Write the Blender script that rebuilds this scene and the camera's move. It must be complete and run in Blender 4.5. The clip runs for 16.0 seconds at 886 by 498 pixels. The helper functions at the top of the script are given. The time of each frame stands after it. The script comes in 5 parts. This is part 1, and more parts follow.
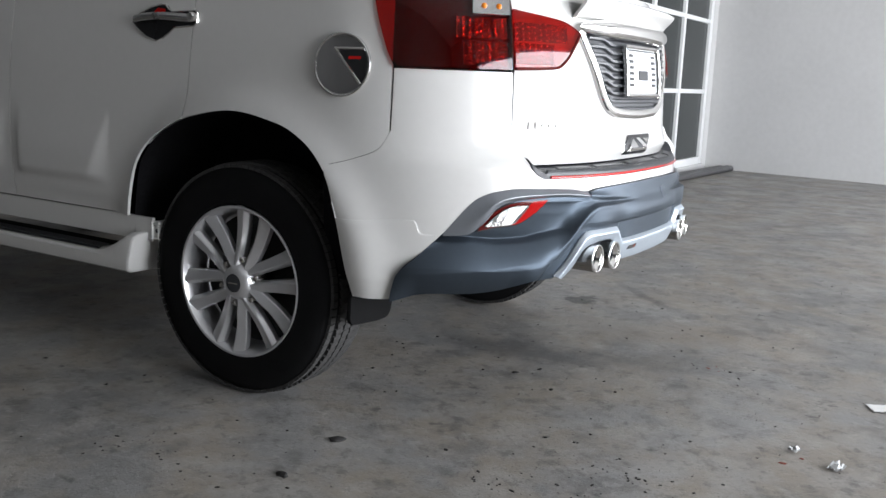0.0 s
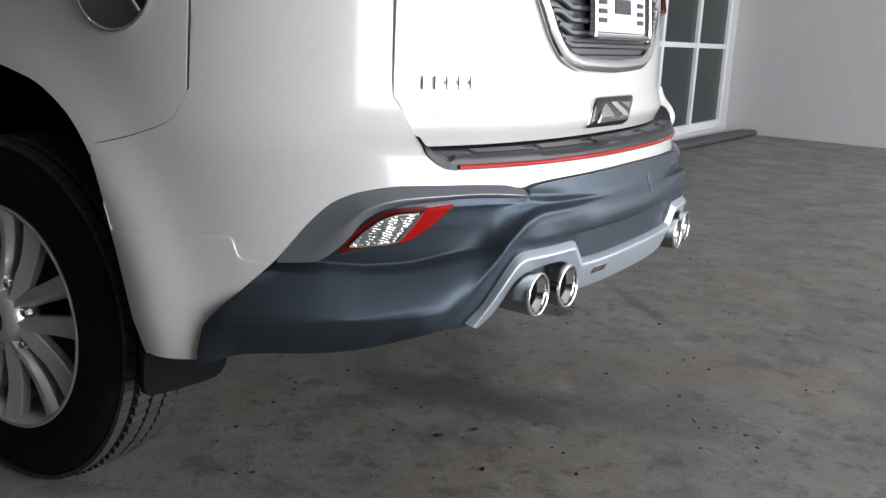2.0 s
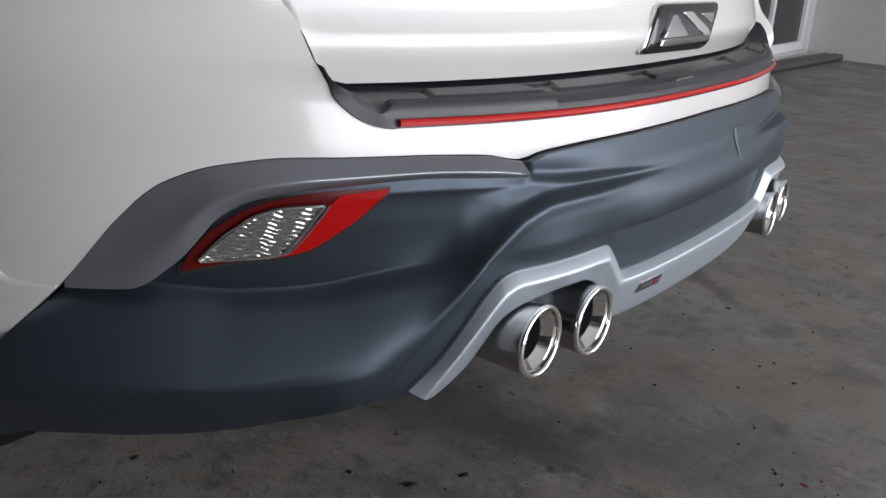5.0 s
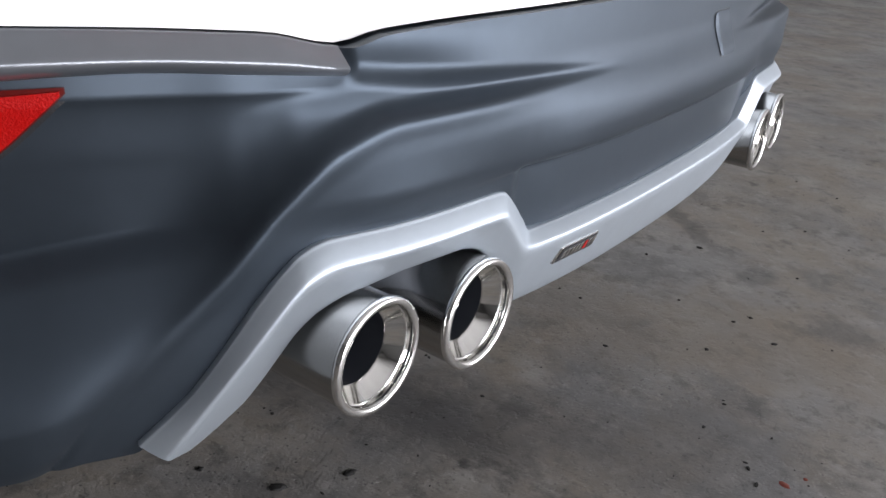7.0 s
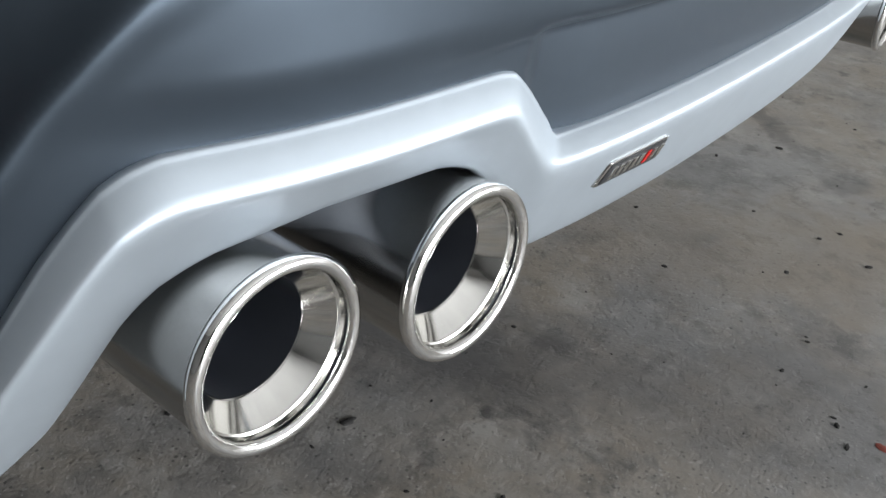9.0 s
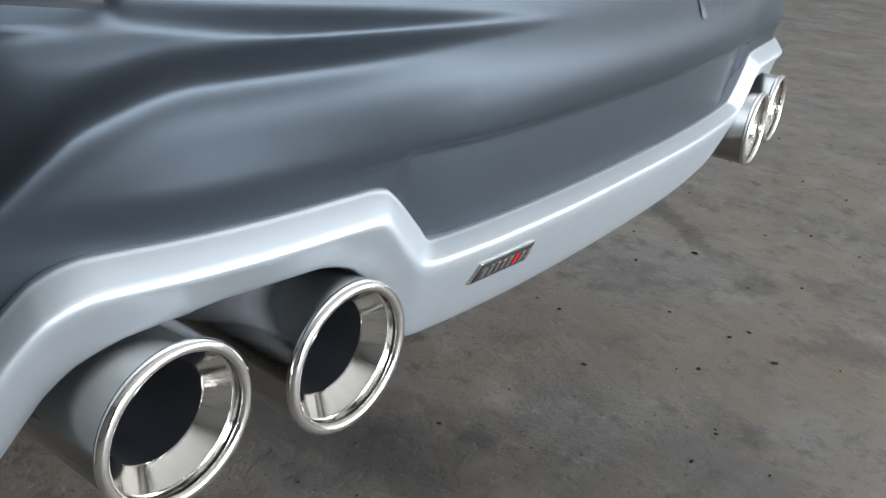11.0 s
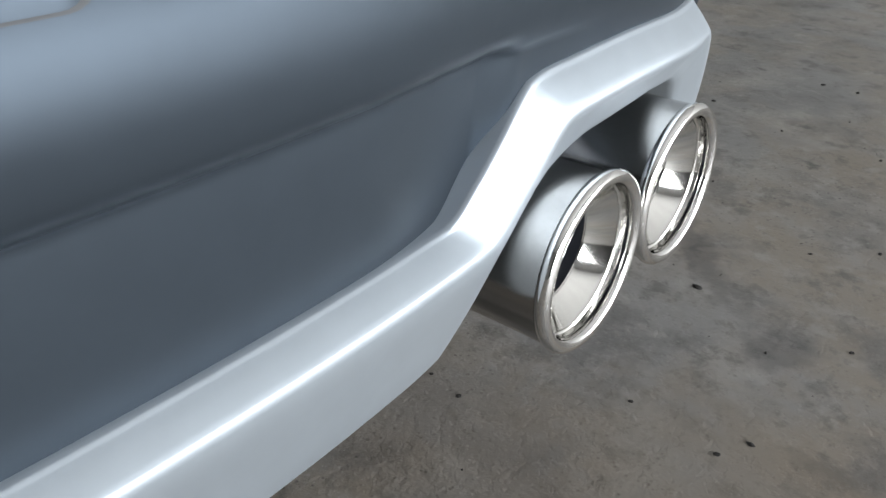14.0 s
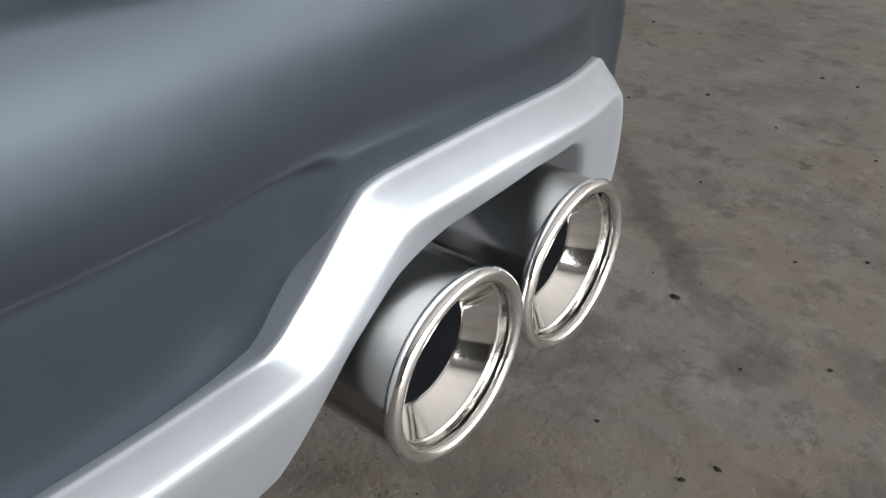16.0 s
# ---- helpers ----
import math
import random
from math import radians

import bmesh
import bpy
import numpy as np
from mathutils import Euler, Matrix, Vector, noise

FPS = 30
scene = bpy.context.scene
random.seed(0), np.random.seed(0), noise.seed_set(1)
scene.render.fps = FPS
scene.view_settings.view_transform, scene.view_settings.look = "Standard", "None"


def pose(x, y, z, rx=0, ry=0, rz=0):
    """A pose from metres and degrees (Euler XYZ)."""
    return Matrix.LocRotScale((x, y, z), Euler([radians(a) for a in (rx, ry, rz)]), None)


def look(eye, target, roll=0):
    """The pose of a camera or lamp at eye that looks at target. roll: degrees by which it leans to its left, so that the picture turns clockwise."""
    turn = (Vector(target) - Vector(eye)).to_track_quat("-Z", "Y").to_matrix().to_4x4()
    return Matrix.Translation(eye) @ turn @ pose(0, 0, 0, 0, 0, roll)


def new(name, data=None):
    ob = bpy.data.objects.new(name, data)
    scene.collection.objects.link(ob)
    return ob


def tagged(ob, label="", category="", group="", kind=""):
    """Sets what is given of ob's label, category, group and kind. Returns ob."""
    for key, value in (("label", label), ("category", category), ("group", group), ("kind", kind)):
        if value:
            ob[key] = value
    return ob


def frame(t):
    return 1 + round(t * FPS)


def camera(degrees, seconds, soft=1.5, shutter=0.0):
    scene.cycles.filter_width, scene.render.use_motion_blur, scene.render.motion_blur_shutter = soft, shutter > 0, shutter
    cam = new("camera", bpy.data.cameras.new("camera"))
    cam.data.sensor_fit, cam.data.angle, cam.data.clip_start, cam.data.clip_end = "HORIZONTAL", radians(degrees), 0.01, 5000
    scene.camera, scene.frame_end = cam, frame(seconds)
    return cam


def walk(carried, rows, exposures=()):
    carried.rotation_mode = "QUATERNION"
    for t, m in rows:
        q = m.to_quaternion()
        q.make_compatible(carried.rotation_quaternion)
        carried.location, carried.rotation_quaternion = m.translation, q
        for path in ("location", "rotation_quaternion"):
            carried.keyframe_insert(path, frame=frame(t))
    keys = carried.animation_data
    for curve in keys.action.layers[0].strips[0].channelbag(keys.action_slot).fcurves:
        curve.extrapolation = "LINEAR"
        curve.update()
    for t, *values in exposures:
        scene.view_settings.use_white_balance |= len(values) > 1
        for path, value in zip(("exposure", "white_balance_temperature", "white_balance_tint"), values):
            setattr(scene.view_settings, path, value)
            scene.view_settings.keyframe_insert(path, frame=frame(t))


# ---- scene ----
cam = camera(52.5, 16.0)
PATH = [
    (0, (2.009, -2.929, 1.046), (0.986, -1.251, 0.672), 2.2),
    (0.5, (1.905, -2.721, 1.023), (0.928, -1.03, 0.593), 0.9),
    (1, (1.868, -2.464, 1.02), (0.887, -0.777, 0.58), 2.3),
    (1.5, (1.82, -2.204, 1.02), (0.794, -0.533, 0.627), 3.3),
    (2, (1.753, -1.909, 1.004), (0.709, -0.268, 0.539), 2.5),
    (2.5, (1.699, -1.619, 0.988), (0.555, -0.06, 0.479), 3.8),
    (3, (1.612, -1.428, 0.999), (0.46, 0.105, 0.43), 4.7),
    (3.5, (1.524, -1.306, 0.989), (0.394, 0.22, 0.363), 4.3),
    (3.7, (1.514, -1.282, 0.981), (0.382, 0.242, 0.35), 3.8),
    (6, (1.425, -1.146, 0.913), (0.35, 0.392, 0.218), 4.0),
    (6.5, (1.393, -0.963, 0.883), (0.339, 0.561, 0.129), 4.5),
    (7, (1.343, -0.828, 0.844), (0.329, 0.687, 0.022), 5.1),
    (7.5, (1.268, -0.718, 0.787), (0.307, 0.752, -0.169), 4.5),
    (8, (1.233, -0.624, 0.745), (0.195, 0.724, -0.306), 4.2),
    (10.5, (1.283, -0.595, 0.773), (0.268, 0.874, -0.129), 5.4),
    (11, (1.309, -0.635, 0.783), (0.283, 0.871, -0.043), 5.3),
    (11.5, (1.315, -0.618, 0.787), (0.292, 0.879, -0.057), 4.6),
    (12, (1.313, -0.492, 0.793), (0.273, 0.991, -0.056), 3.4),
    (12.5, (1.302, -0.319, 0.778), (0.318, 1.192, -0.087), 5.1),
    (13, (1.267, -0.17, 0.756), (0.308, 1.329, -0.156), 5.5),
    (13.5, (1.228, -0.057, 0.734), (0.191, 1.375, -0.2), 4.3),
    (14, (1.204, 0.049, 0.715), (0.074, 1.366, -0.279), 2.8),
    (14.5, (1.195, 0.12, 0.712), (0.042, 1.351, -0.361), 2.9),
    (15, (1.196, 0.142, 0.719), (0.058, 1.372, -0.373), 3.3),
    (15.5, (1.203, 0.146, 0.723), (0.082, 1.386, -0.376), 2.9),
    (16, (1.211, 0.129, 0.742), (0.083, 1.407, -0.303), 3.0),
]
EXPOSURES = [(0.0, 0.17, 6340, 12), (0.6, 0.06, 6380, 12), (1.5, -0.22, 6420, 12), (2.5, -0.68, 6420, 12), (3.5, -0.98, 6420, 13), (6.0, -0.60, 6480, 18), (6.5, -0.49, 6480, 19), (7.0, -0.36, 6480, 16), (7.5, -0.02, 6480, 12), (8.0, 0.07, 6480, 10), (10.5, -0.10, 6500, 10), (12.0, -0.08, 6500, 10), (13.0, 0.08, 6470, 10), (13.6, -0.02, 6470, 10), (14.0, -0.16, 6520, 10), (14.5, -0.34, 6700, 10), (15.5, -0.36, 6980, 14), (16.0, -0.30, 6980, 14)]
walk(cam, [(t, look(eye, target, roll)) for t, eye, target, roll in PATH], EXPOSURES)

# ---- world and lights ----
world = bpy.data.worlds.new("world")
scene.world = world
world.use_nodes = True
wn = world.node_tree.nodes
sky = wn.new("ShaderNodeTexSky")
sky.sky_type = "NISHITA"
sky.sun_disc = False
sky.sun_elevation, sky.sun_rotation = radians(55), radians(60)
world.node_tree.links.new(sky.outputs[0], wn["Background"].inputs[0])
wn["Background"].inputs[1].default_value = 0.12
sun_data = bpy.data.lights.new("sun", "SUN")
sun_data.energy, sun_data.angle, sun_data.color = 1.2, radians(12), (1.0, 0.97, 0.93)
sun = new("sun", sun_data)
sun.matrix_world = look((14, 8, 20), (9, 0, 0))


def daylight(name, centre, target, width, height, power):
    data = bpy.data.lights.new(name, "AREA")
    data.shape, data.size, data.size_y, data.energy = "RECTANGLE", width, height, power
    data.color = (0.96, 0.98, 1.0)
    ob = new(name, data)
    ob.matrix_world = look(centre, target)
    return ob


daylight("gate_daylight", (7.1, 2.3, 1.6), (0, 2.3, 1.3), 12.0, 3.0, 1270)


# ---- materials ----
def material(name, color, rough=0.5, metal=0.0, coat=0.0, var=0.0, var_scale=6.0, bump=0.0, bump_scale=200.0,
             trans=0.0, ior=1.45, dark=None, rough_var=0.0):
    m = bpy.data.materials.new(name)
    m.use_nodes = True
    nt = m.node_tree
    b = nt.nodes["Principled BSDF"]
    b.inputs["Base Color"].default_value = (*color, 1)
    b.inputs["Roughness"].default_value = rough
    b.inputs["Metallic"].default_value = metal
    b.inputs["Coat Weight"].default_value = coat
    b.inputs["Coat Roughness"].default_value = 0.10
    b.inputs["Transmission Weight"].default_value = trans
    b.inputs["IOR"].default_value = ior
    co = nt.nodes.new("ShaderNodeTexCoord")
    if var:
        n1 = nt.nodes.new("ShaderNodeTexNoise")
        n1.inputs["Scale"].default_value, n1.inputs["Detail"].default_value = var_scale, 6
        n2 = nt.nodes.new("ShaderNodeTexNoise")
        n2.inputs["Scale"].default_value, n2.inputs["Detail"].default_value = var_scale * 14, 3
        add = nt.nodes.new("ShaderNodeMath")
        add.operation = "ADD"
        ramp = nt.nodes.new("ShaderNodeMapRange")
        ramp.inputs["From Min"].default_value, ramp.inputs["From Max"].default_value = 0.7, 1.3
        mix = nt.nodes.new("ShaderNodeMix")
        mix.data_type = "RGBA"
        low = dark if dark else tuple(c * (1 - var) for c in color)
        mix.inputs["A"].default_value = (*low, 1)
        mix.inputs["B"].default_value = (*[min(1, c * (1 + var * 0.5)) for c in color], 1)
        for n in (n1, n2):
            nt.links.new(co.outputs["Object"], n.inputs["Vector"])
        nt.links.new(n1.outputs["Fac"], add.inputs[0])
        nt.links.new(n2.outputs["Fac"], add.inputs[1])
        nt.links.new(add.outputs[0], ramp.inputs["Value"])
        nt.links.new(ramp.outputs["Result"], mix.inputs["Factor"])
        nt.links.new(mix.outputs["Result"], b.inputs["Base Color"])
        if rough_var:
            rr = nt.nodes.new("ShaderNodeMapRange")
            rr.inputs["To Min"].default_value, rr.inputs["To Max"].default_value = rough - rough_var, rough + rough_var
            nt.links.new(n1.outputs["Fac"], rr.inputs["Value"])
            nt.links.new(rr.outputs["Result"], b.inputs["Roughness"])
    if bump:
        nb = nt.nodes.new("ShaderNodeTexNoise")
        nb.inputs["Scale"].default_value, nb.inputs["Detail"].default_value = bump_scale, 4
        bp = nt.nodes.new("ShaderNodeBump")
        bp.inputs["Strength"].default_value, bp.inputs["Distance"].default_value = bump, 0.002
        nt.links.new(co.outputs["Object"], nb.inputs["Vector"])
        nt.links.new(nb.outputs["Fac"], bp.inputs["Height"])
        nt.links.new(bp.outputs["Normal"], b.inputs["Normal"])
    return m


WHITE = material("pearl_white_paint", (0.63, 0.625, 0.605), 0.32, 0.0, 1.0, 0.02, 3.0)
SHROUD = material("blue_grey_plastic", (0.24, 0.27, 0.315), 0.42, 0.0, 0.0, 0.10, 12.0)
KIT = material("satin_grey_kit", (0.055, 0.070, 0.0875), 0.44, 0.78, 0.0, 0.05, 5.0, 0.006, 900.0)
TRIM = material("grey_trim", (0.215, 0.228, 0.248), 0.30, 0.6, 0.0, 0.04, 5.0, 0.02, 900.0)
SILVER = material("silver_paint", (0.445, 0.497, 0.545), 0.44, 0.70, 0.0, 0.04, 5.0, 0.008, 1400.0)
CONE = material("polished_cone", (0.86, 0.85, 0.82), 0.10, 1.0)
CHROME = material("chrome", (0.86, 0.85, 0.83), 0.05, 1.0)
SATIN = material("brushed_steel", (0.52, 0.505, 0.48), 0.20, 1.0, 0.0, 0.06, 30.0, 0.02, 500.0)
SLEEVE = material("polished_steel_sleeve", (0.42, 0.41, 0.395), 0.17, 1.0, 0.0, 0.05, 30.0, 0.01, 500.0)
SOOT = material("sooty_bore", (0.050, 0.055, 0.066), 0.38, 0.6)
BLACK = material("black_plastic", (0.02, 0.021, 0.023), 0.45, 0.0, 0.0, 0.15, 20.0, 0.15, 700.0)
STEP = material("textured_black_plastic", (0.024, 0.026, 0.030), 0.36, 0.0, 0.0, 0.1, 20.0, 0.07, 1600.0)
VOID = material("dark_underside", (0.010, 0.010, 0.011), 0.9, 0.0, 0.0, 0.3, 6.0, ior=1.08)
RED = material("red_stripe", (0.46, 0.006, 0.004), 0.10, 0.0, 0.3, ior=1.5)
AMBER = material("amber_bulb", (0.80, 0.22, 0.02), 0.2)
HOUSING = material("dark_red_housing", (0.10, 0.006, 0.006), 0.25, 0.3)
LID = material("grey_chrome", (0.52, 0.52, 0.52), 0.12, 1.0)
GLOSS = material("black_chrome", (0.03, 0.03, 0.032), 0.08, 0.5)
LENS = material("red_lens", (0.50, 0.010, 0.007), 0.03, 0.0, 0.0, trans=1.0, ior=1.5)
REFLEX = material("red_reflex", (0.38, 0.005, 0.004), 0.28, 0.0, 0.0, bump=0.5, bump_scale=700.0, ior=1.2)
LENS_BACK = material("ribbed_lamp_window", (0.58, 0.58, 0.57), 0.17, 0.90)
DEEP_RED = material("glossy_dark_red_lens", (0.085, 0.003, 0.002), 0.12, 0.0, 0.2)
FACET = material("faceted_reflector", (0.62, 0.61, 0.60), 0.16, 1.0, bump=0.25, bump_scale=60.0)
RUBBER = material("tyre_rubber", (0.006, 0.006, 0.0063), 0.85, 0.0, 0.0, 0.25, 12.0, 0.2, 300.0, ior=1.2)
# lighter copy of the tyre rubber: gate light on the tread put into its colour
TREAD = material("lit_tread_rubber", (0.045, 0.044, 0.043), 0.85, 0.0, 0.0, 0.35, 30.0, 0.2, 300.0, ior=1.3)
ALLOY = material("silver_alloy", (0.62, 0.62, 0.63), 0.30, 0.75, 0.2, 0.03, 8.0)
ALLOY_DARK = material("dark_alloy", (0.03, 0.03, 0.031), 0.5, 0.4)
CHARCOAL = material("charcoal_plastic", (0.05, 0.053, 0.058), 0.34, 0.1, 0.0, 0.08, 9.0)
GREY_WALL = material("grey_wall", (0.13, 0.13, 0.128), 0.85, 0.0, 0.0, 0.15, 1.2)
PLASTER = material("painted_plaster", (0.57, 0.57, 0.565), 0.85, 0.0, 0.0, 0.05, 1.2, 0.2, 60.0)
CEIL = material("pale_ceiling", (0.44, 0.44, 0.435), 0.9, 0.0, 0.0, 0.1, 1.0)
FRAME = material("white_window_frame", (0.74, 0.75, 0.75), 0.45, 0.0, 0.0, 0.04, 5.0)
TINT = material("dark_window_glass", (0.03, 0.035, 0.035), 0.08, 0.0, 0.0, ior=1.25)
PIPE = material("dull_steel_tube", (0.14, 0.14, 0.145), 0.45, 0.6, 0.0, 0.25, 8.0)
PLATE = material("white_plate", (0.72, 0.74, 0.75), 0.35, 0.0, 0.3, 0.05, 20.0)
INK = material("dark_ink", (0.03, 0.032, 0.035), 0.5)
PAPER = material("paper", (0.75, 0.75, 0.73), 0.8, 0.0, 0.0, 0.1, 30.0)
FOIL = material("crumpled_clear_plastic", (0.55, 0.56, 0.56), 0.15, 0.0, 0.4, 0.3, 60.0)
RUST = material("red_brown_flake", (0.20, 0.045, 0.03), 0.7, 0.0, 0.0, 0.3, 60.0)
DEBRIS = material("black_debris", (0.018, 0.017, 0.016), 0.8, 0.0, 0.0, 0.3, 60.0)


def concrete():
    m = bpy.data.materials.new("worn_concrete")
    m.use_nodes = True
    nt = m.node_tree
    b = nt.nodes["Principled BSDF"]
    co = nt.nodes.new("ShaderNodeTexCoord")

    def tex(scale, detail, rough=0.6, stretch=None):
        n = nt.nodes.new("ShaderNodeTexNoise")
        n.inputs["Scale"].default_value, n.inputs["Detail"].default_value, n.inputs["Roughness"].default_value = scale, detail, rough
        if stretch:
            mp = nt.nodes.new("ShaderNodeMapping")
            mp.inputs["Scale"].default_value = stretch
            nt.links.new(co.outputs["Object"], mp.inputs["Vector"])
            nt.links.new(mp.outputs["Vector"], n.inputs["Vector"])
        else:
            nt.links.new(co.outputs["Object"], n.inputs["Vector"])
        return n.outputs["Fac"]

    def span(value, a, z, lo=0.0, hi=1.0):
        n = nt.nodes.new("ShaderNodeMapRange")
        for k, v in (("From Min", a), ("From Max", z), ("To Min", lo), ("To Max", hi)):
            n.inputs[k].default_value = v
        nt.links.new(value, n.inputs["Value"])
        return n.outputs["Result"]

    def blend(fac, a, c):
        n = nt.nodes.new("ShaderNodeMix")
        n.data_type = "RGBA"
        nt.links.new(fac, n.inputs["Factor"])
        for key, v in (("A", a), ("B", c)):
            if isinstance(v, tuple):
                n.inputs[key].default_value = (*v, 1)
            else:
                nt.links.new(v, n.inputs[key])
        return n.outputs["Result"]

    base = blend(span(tex(0.9, 9, 0.60), 0.36, 0.66), (0.185, 0.182, 0.176), (0.315, 0.310, 0.300))
    base = blend(span(tex(1.7, 8, 0.62), 0.44, 0.60, 0.0, 0.70), base, (0.268, 0.222, 0.165))
    base = blend(span(tex(3.4, 7, 0.62), 0.46, 0.62, 0.0, 0.55), base, (0.262, 0.222, 0.168))
    base = blend(span(tex(6.5, 6, 0.62), 0.50, 0.62, 0.0, 0.55), base, (0.345, 0.325, 0.295))
    base = blend(span(tex(4.6, 7, 0.66), 0.52, 0.64, 0.0, 0.62), base, (0.125, 0.122, 0.118))
    base = blend(span(tex(11.0, 6, 0.68), 0.54, 0.65, 0.0, 0.72), base, (0.105, 0.100, 0.094))
    base = blend(span(tex(16.0, 6, 0.66), 0.55, 0.66, 0.0, 0.50), base, (0.36, 0.345, 0.315))
    base = blend(span(tex(26.0, 6, 0.70), 0.55, 0.66, 0.0, 0.60), base, (0.120, 0.110, 0.098))
    base = blend(span(tex(60.0, 5, 0.72), 0.54, 0.72, 0.0, 0.35), base, (0.095, 0.092, 0.088))
    base = blend(span(tex(120.0, 3, 0.65), 0.58, 0.74, 0.0, 0.35), base, (0.40, 0.385, 0.36))

    worn = span(tex(1.3, 7, 0.66), 0.43, 0.56, 0.25, 1.0)

    def specks(scale, size, amount, color, under):
        v = nt.nodes.new("ShaderNodeTexVoronoi")
        v.inputs["Scale"].default_value = scale
        nt.links.new(co.outputs["Object"], v.inputs["Vector"])
        ragged = nt.nodes.new("ShaderNodeMath")
        ragged.operation = "MULTIPLY"
        nt.links.new(span(v.outputs["Distance"], size * 0.6, size, amount, 0.0), ragged.inputs[0])
        nt.links.new(worn, ragged.inputs[1])
        return blend(ragged.outputs[0], under, color)

    base = specks(31.0, 0.10, 0.7, (0.05, 0.048, 0.045), base)
    base = specks(110.0, 0.16, 0.55, (0.42, 0.405, 0.38), base)
    base = specks(62.0, 0.17, 0.55, (0.40, 0.385, 0.36), base)
    base = specks(77.0, 0.19, 0.75, (0.055, 0.052, 0.050), base)
    vor = nt.nodes.new("ShaderNodeTexVoronoi")
    vor.inputs["Scale"].default_value, vor.inputs["Randomness"].default_value = 7.0, 1.0
    warp = nt.nodes.new("ShaderNodeVectorMath")
    warp.operation = "MULTIPLY_ADD"
    wob = nt.nodes.new("ShaderNodeTexNoise")
    wob.inputs["Scale"].default_value, wob.inputs["Detail"].default_value = 30.0, 4
    nt.links.new(co.outputs["Object"], wob.inputs["Vector"])
    nt.links.new(wob.outputs["Color"], warp.inputs[0])
    warp.inputs[1].default_value = (0.07, 0.07, 0.0)
    nt.links.new(co.outputs["Object"], warp.inputs[2])
    nt.links.new(warp.outputs[0], vor.inputs["Vector"])
    base = blend(span(vor.outputs["Distance"], 0.05, 0.13, 0.75, 0.0), base, (0.07, 0.069, 0.067))
    # a wet oily patch behind the tailpipes
    dist = nt.nodes.new("ShaderNodeVectorMath")
    dist.operation = "DISTANCE"
    squeeze = nt.nodes.new("ShaderNodeMapping")
    squeeze.inputs["Scale"].default_value = (1.0, 0.8, 1.0)
    nt.links.new(warp.outputs[0], squeeze.inputs["Vector"])
    nt.links.new(squeeze.outputs["Vector"], dist.inputs[0])
    dist.inputs[1].default_value = (0.385, 0.925, 0.0)
    oil = nt.nodes.new("ShaderNodeMath")
    oil.operation = "MULTIPLY_ADD"
    nt.links.new(tex(11.0, 5, 0.7), oil.inputs[0])
    oil.inputs[1].default_value = 0.35
    nt.links.new(dist.outputs["Value"], oil.inputs[2])
    base = blend(span(oil.outputs[0], 0.225, 0.262, 0.85, 0.0), base, (0.038, 0.037, 0.036))
    # two dark patches, broad old stains and a dark trickle, each with a ragged edge
    ragged = tex(9.0, 6, 0.68)
    for cx, cy, sx, sy, turn, low, amount, tone in (
            (0.55, 0.20, 0.34, 0.13, 0.10, 0.60, 0.55, (0.085, 0.082, 0.080)), (0.78, 0.27, 0.20, 0.12, 0.5, 0.55, 0.40, (0.080, 0.077, 0.075)),
            (0.62, 1.42, 0.36, 0.035, -0.75, 0.55, 0.60, (0.085, 0.082, 0.080)), (1.02, 0.86, 0.30, 0.20, 0.3, 0.60, 0.45, (0.225, 0.180, 0.125)),
            (1.05, 0.42, 0.22, 0.14, 0.9, 0.60, 0.45, (0.090, 0.086, 0.082)), (0.72, 0.72, 0.28, 0.17, -0.4, 0.60, 0.40, (0.220, 0.176, 0.126)),
            (1.16, 1.02, 0.10, 0.07, 0.2, 0.50, 0.55, (0.095, 0.092, 0.090)), (0.93, 1.15, 0.07, 0.05, 1.1, 0.50, 0.55, (0.095, 0.092, 0.090))):
        place = nt.nodes.new("ShaderNodeMapping")
        place.vector_type = "TEXTURE"
        place.inputs["Location"].default_value = (cx, cy, 0)
        place.inputs["Rotation"].default_value = (0, 0, turn)
        place.inputs["Scale"].default_value = (sx, sy, 1)
        nt.links.new(warp.outputs[0], place.inputs["Vector"])
        far = nt.nodes.new("ShaderNodeVectorMath")
        far.operation = "LENGTH"
        nt.links.new(place.outputs["Vector"], far.inputs[0])
        edge = nt.nodes.new("ShaderNodeMath")
        edge.operation = "MULTIPLY_ADD"
        nt.links.new(ragged, edge.inputs[0])
        edge.inputs[1].default_value = 1.6
        nt.links.new(far.outputs["Value"], edge.inputs[2])
        base = blend(span(edge.outputs[0], low + 0.75, low + 1.35, amount, 0.0), base, tone)
    tone = nt.nodes.new("ShaderNodeHueSaturation")
    tone.inputs["Saturation"].default_value, tone.inputs["Value"].default_value = 0.80, 0.84
    nt.links.new(base, tone.inputs["Color"])
    nt.links.new(tone.outputs["Color"], b.inputs["Base Color"])
    nt.links.new(span(tex(3.0, 5), 0.3, 0.7, 0.34, 0.62), b.inputs["Roughness"])
    bp = nt.nodes.new("ShaderNodeBump")
    bp.inputs["Strength"].default_value, bp.inputs["Distance"].default_value = 0.40, 0.003
    # crumbled grains and pits where the skin has worn away
    rise = nt.nodes.new("ShaderNodeMath")
    rise.operation = "MULTIPLY_ADD"
    nt.links.new(tex(150.0, 4, 0.62), rise.inputs[0])
    nt.links.new(worn, rise.inputs[1])
    nt.links.new(span(tex(38.0, 5, 0.66), 0.30, 0.50, 0.0, 0.6), rise.inputs[2])
    nt.links.new(rise.outputs[0], bp.inputs["Height"])
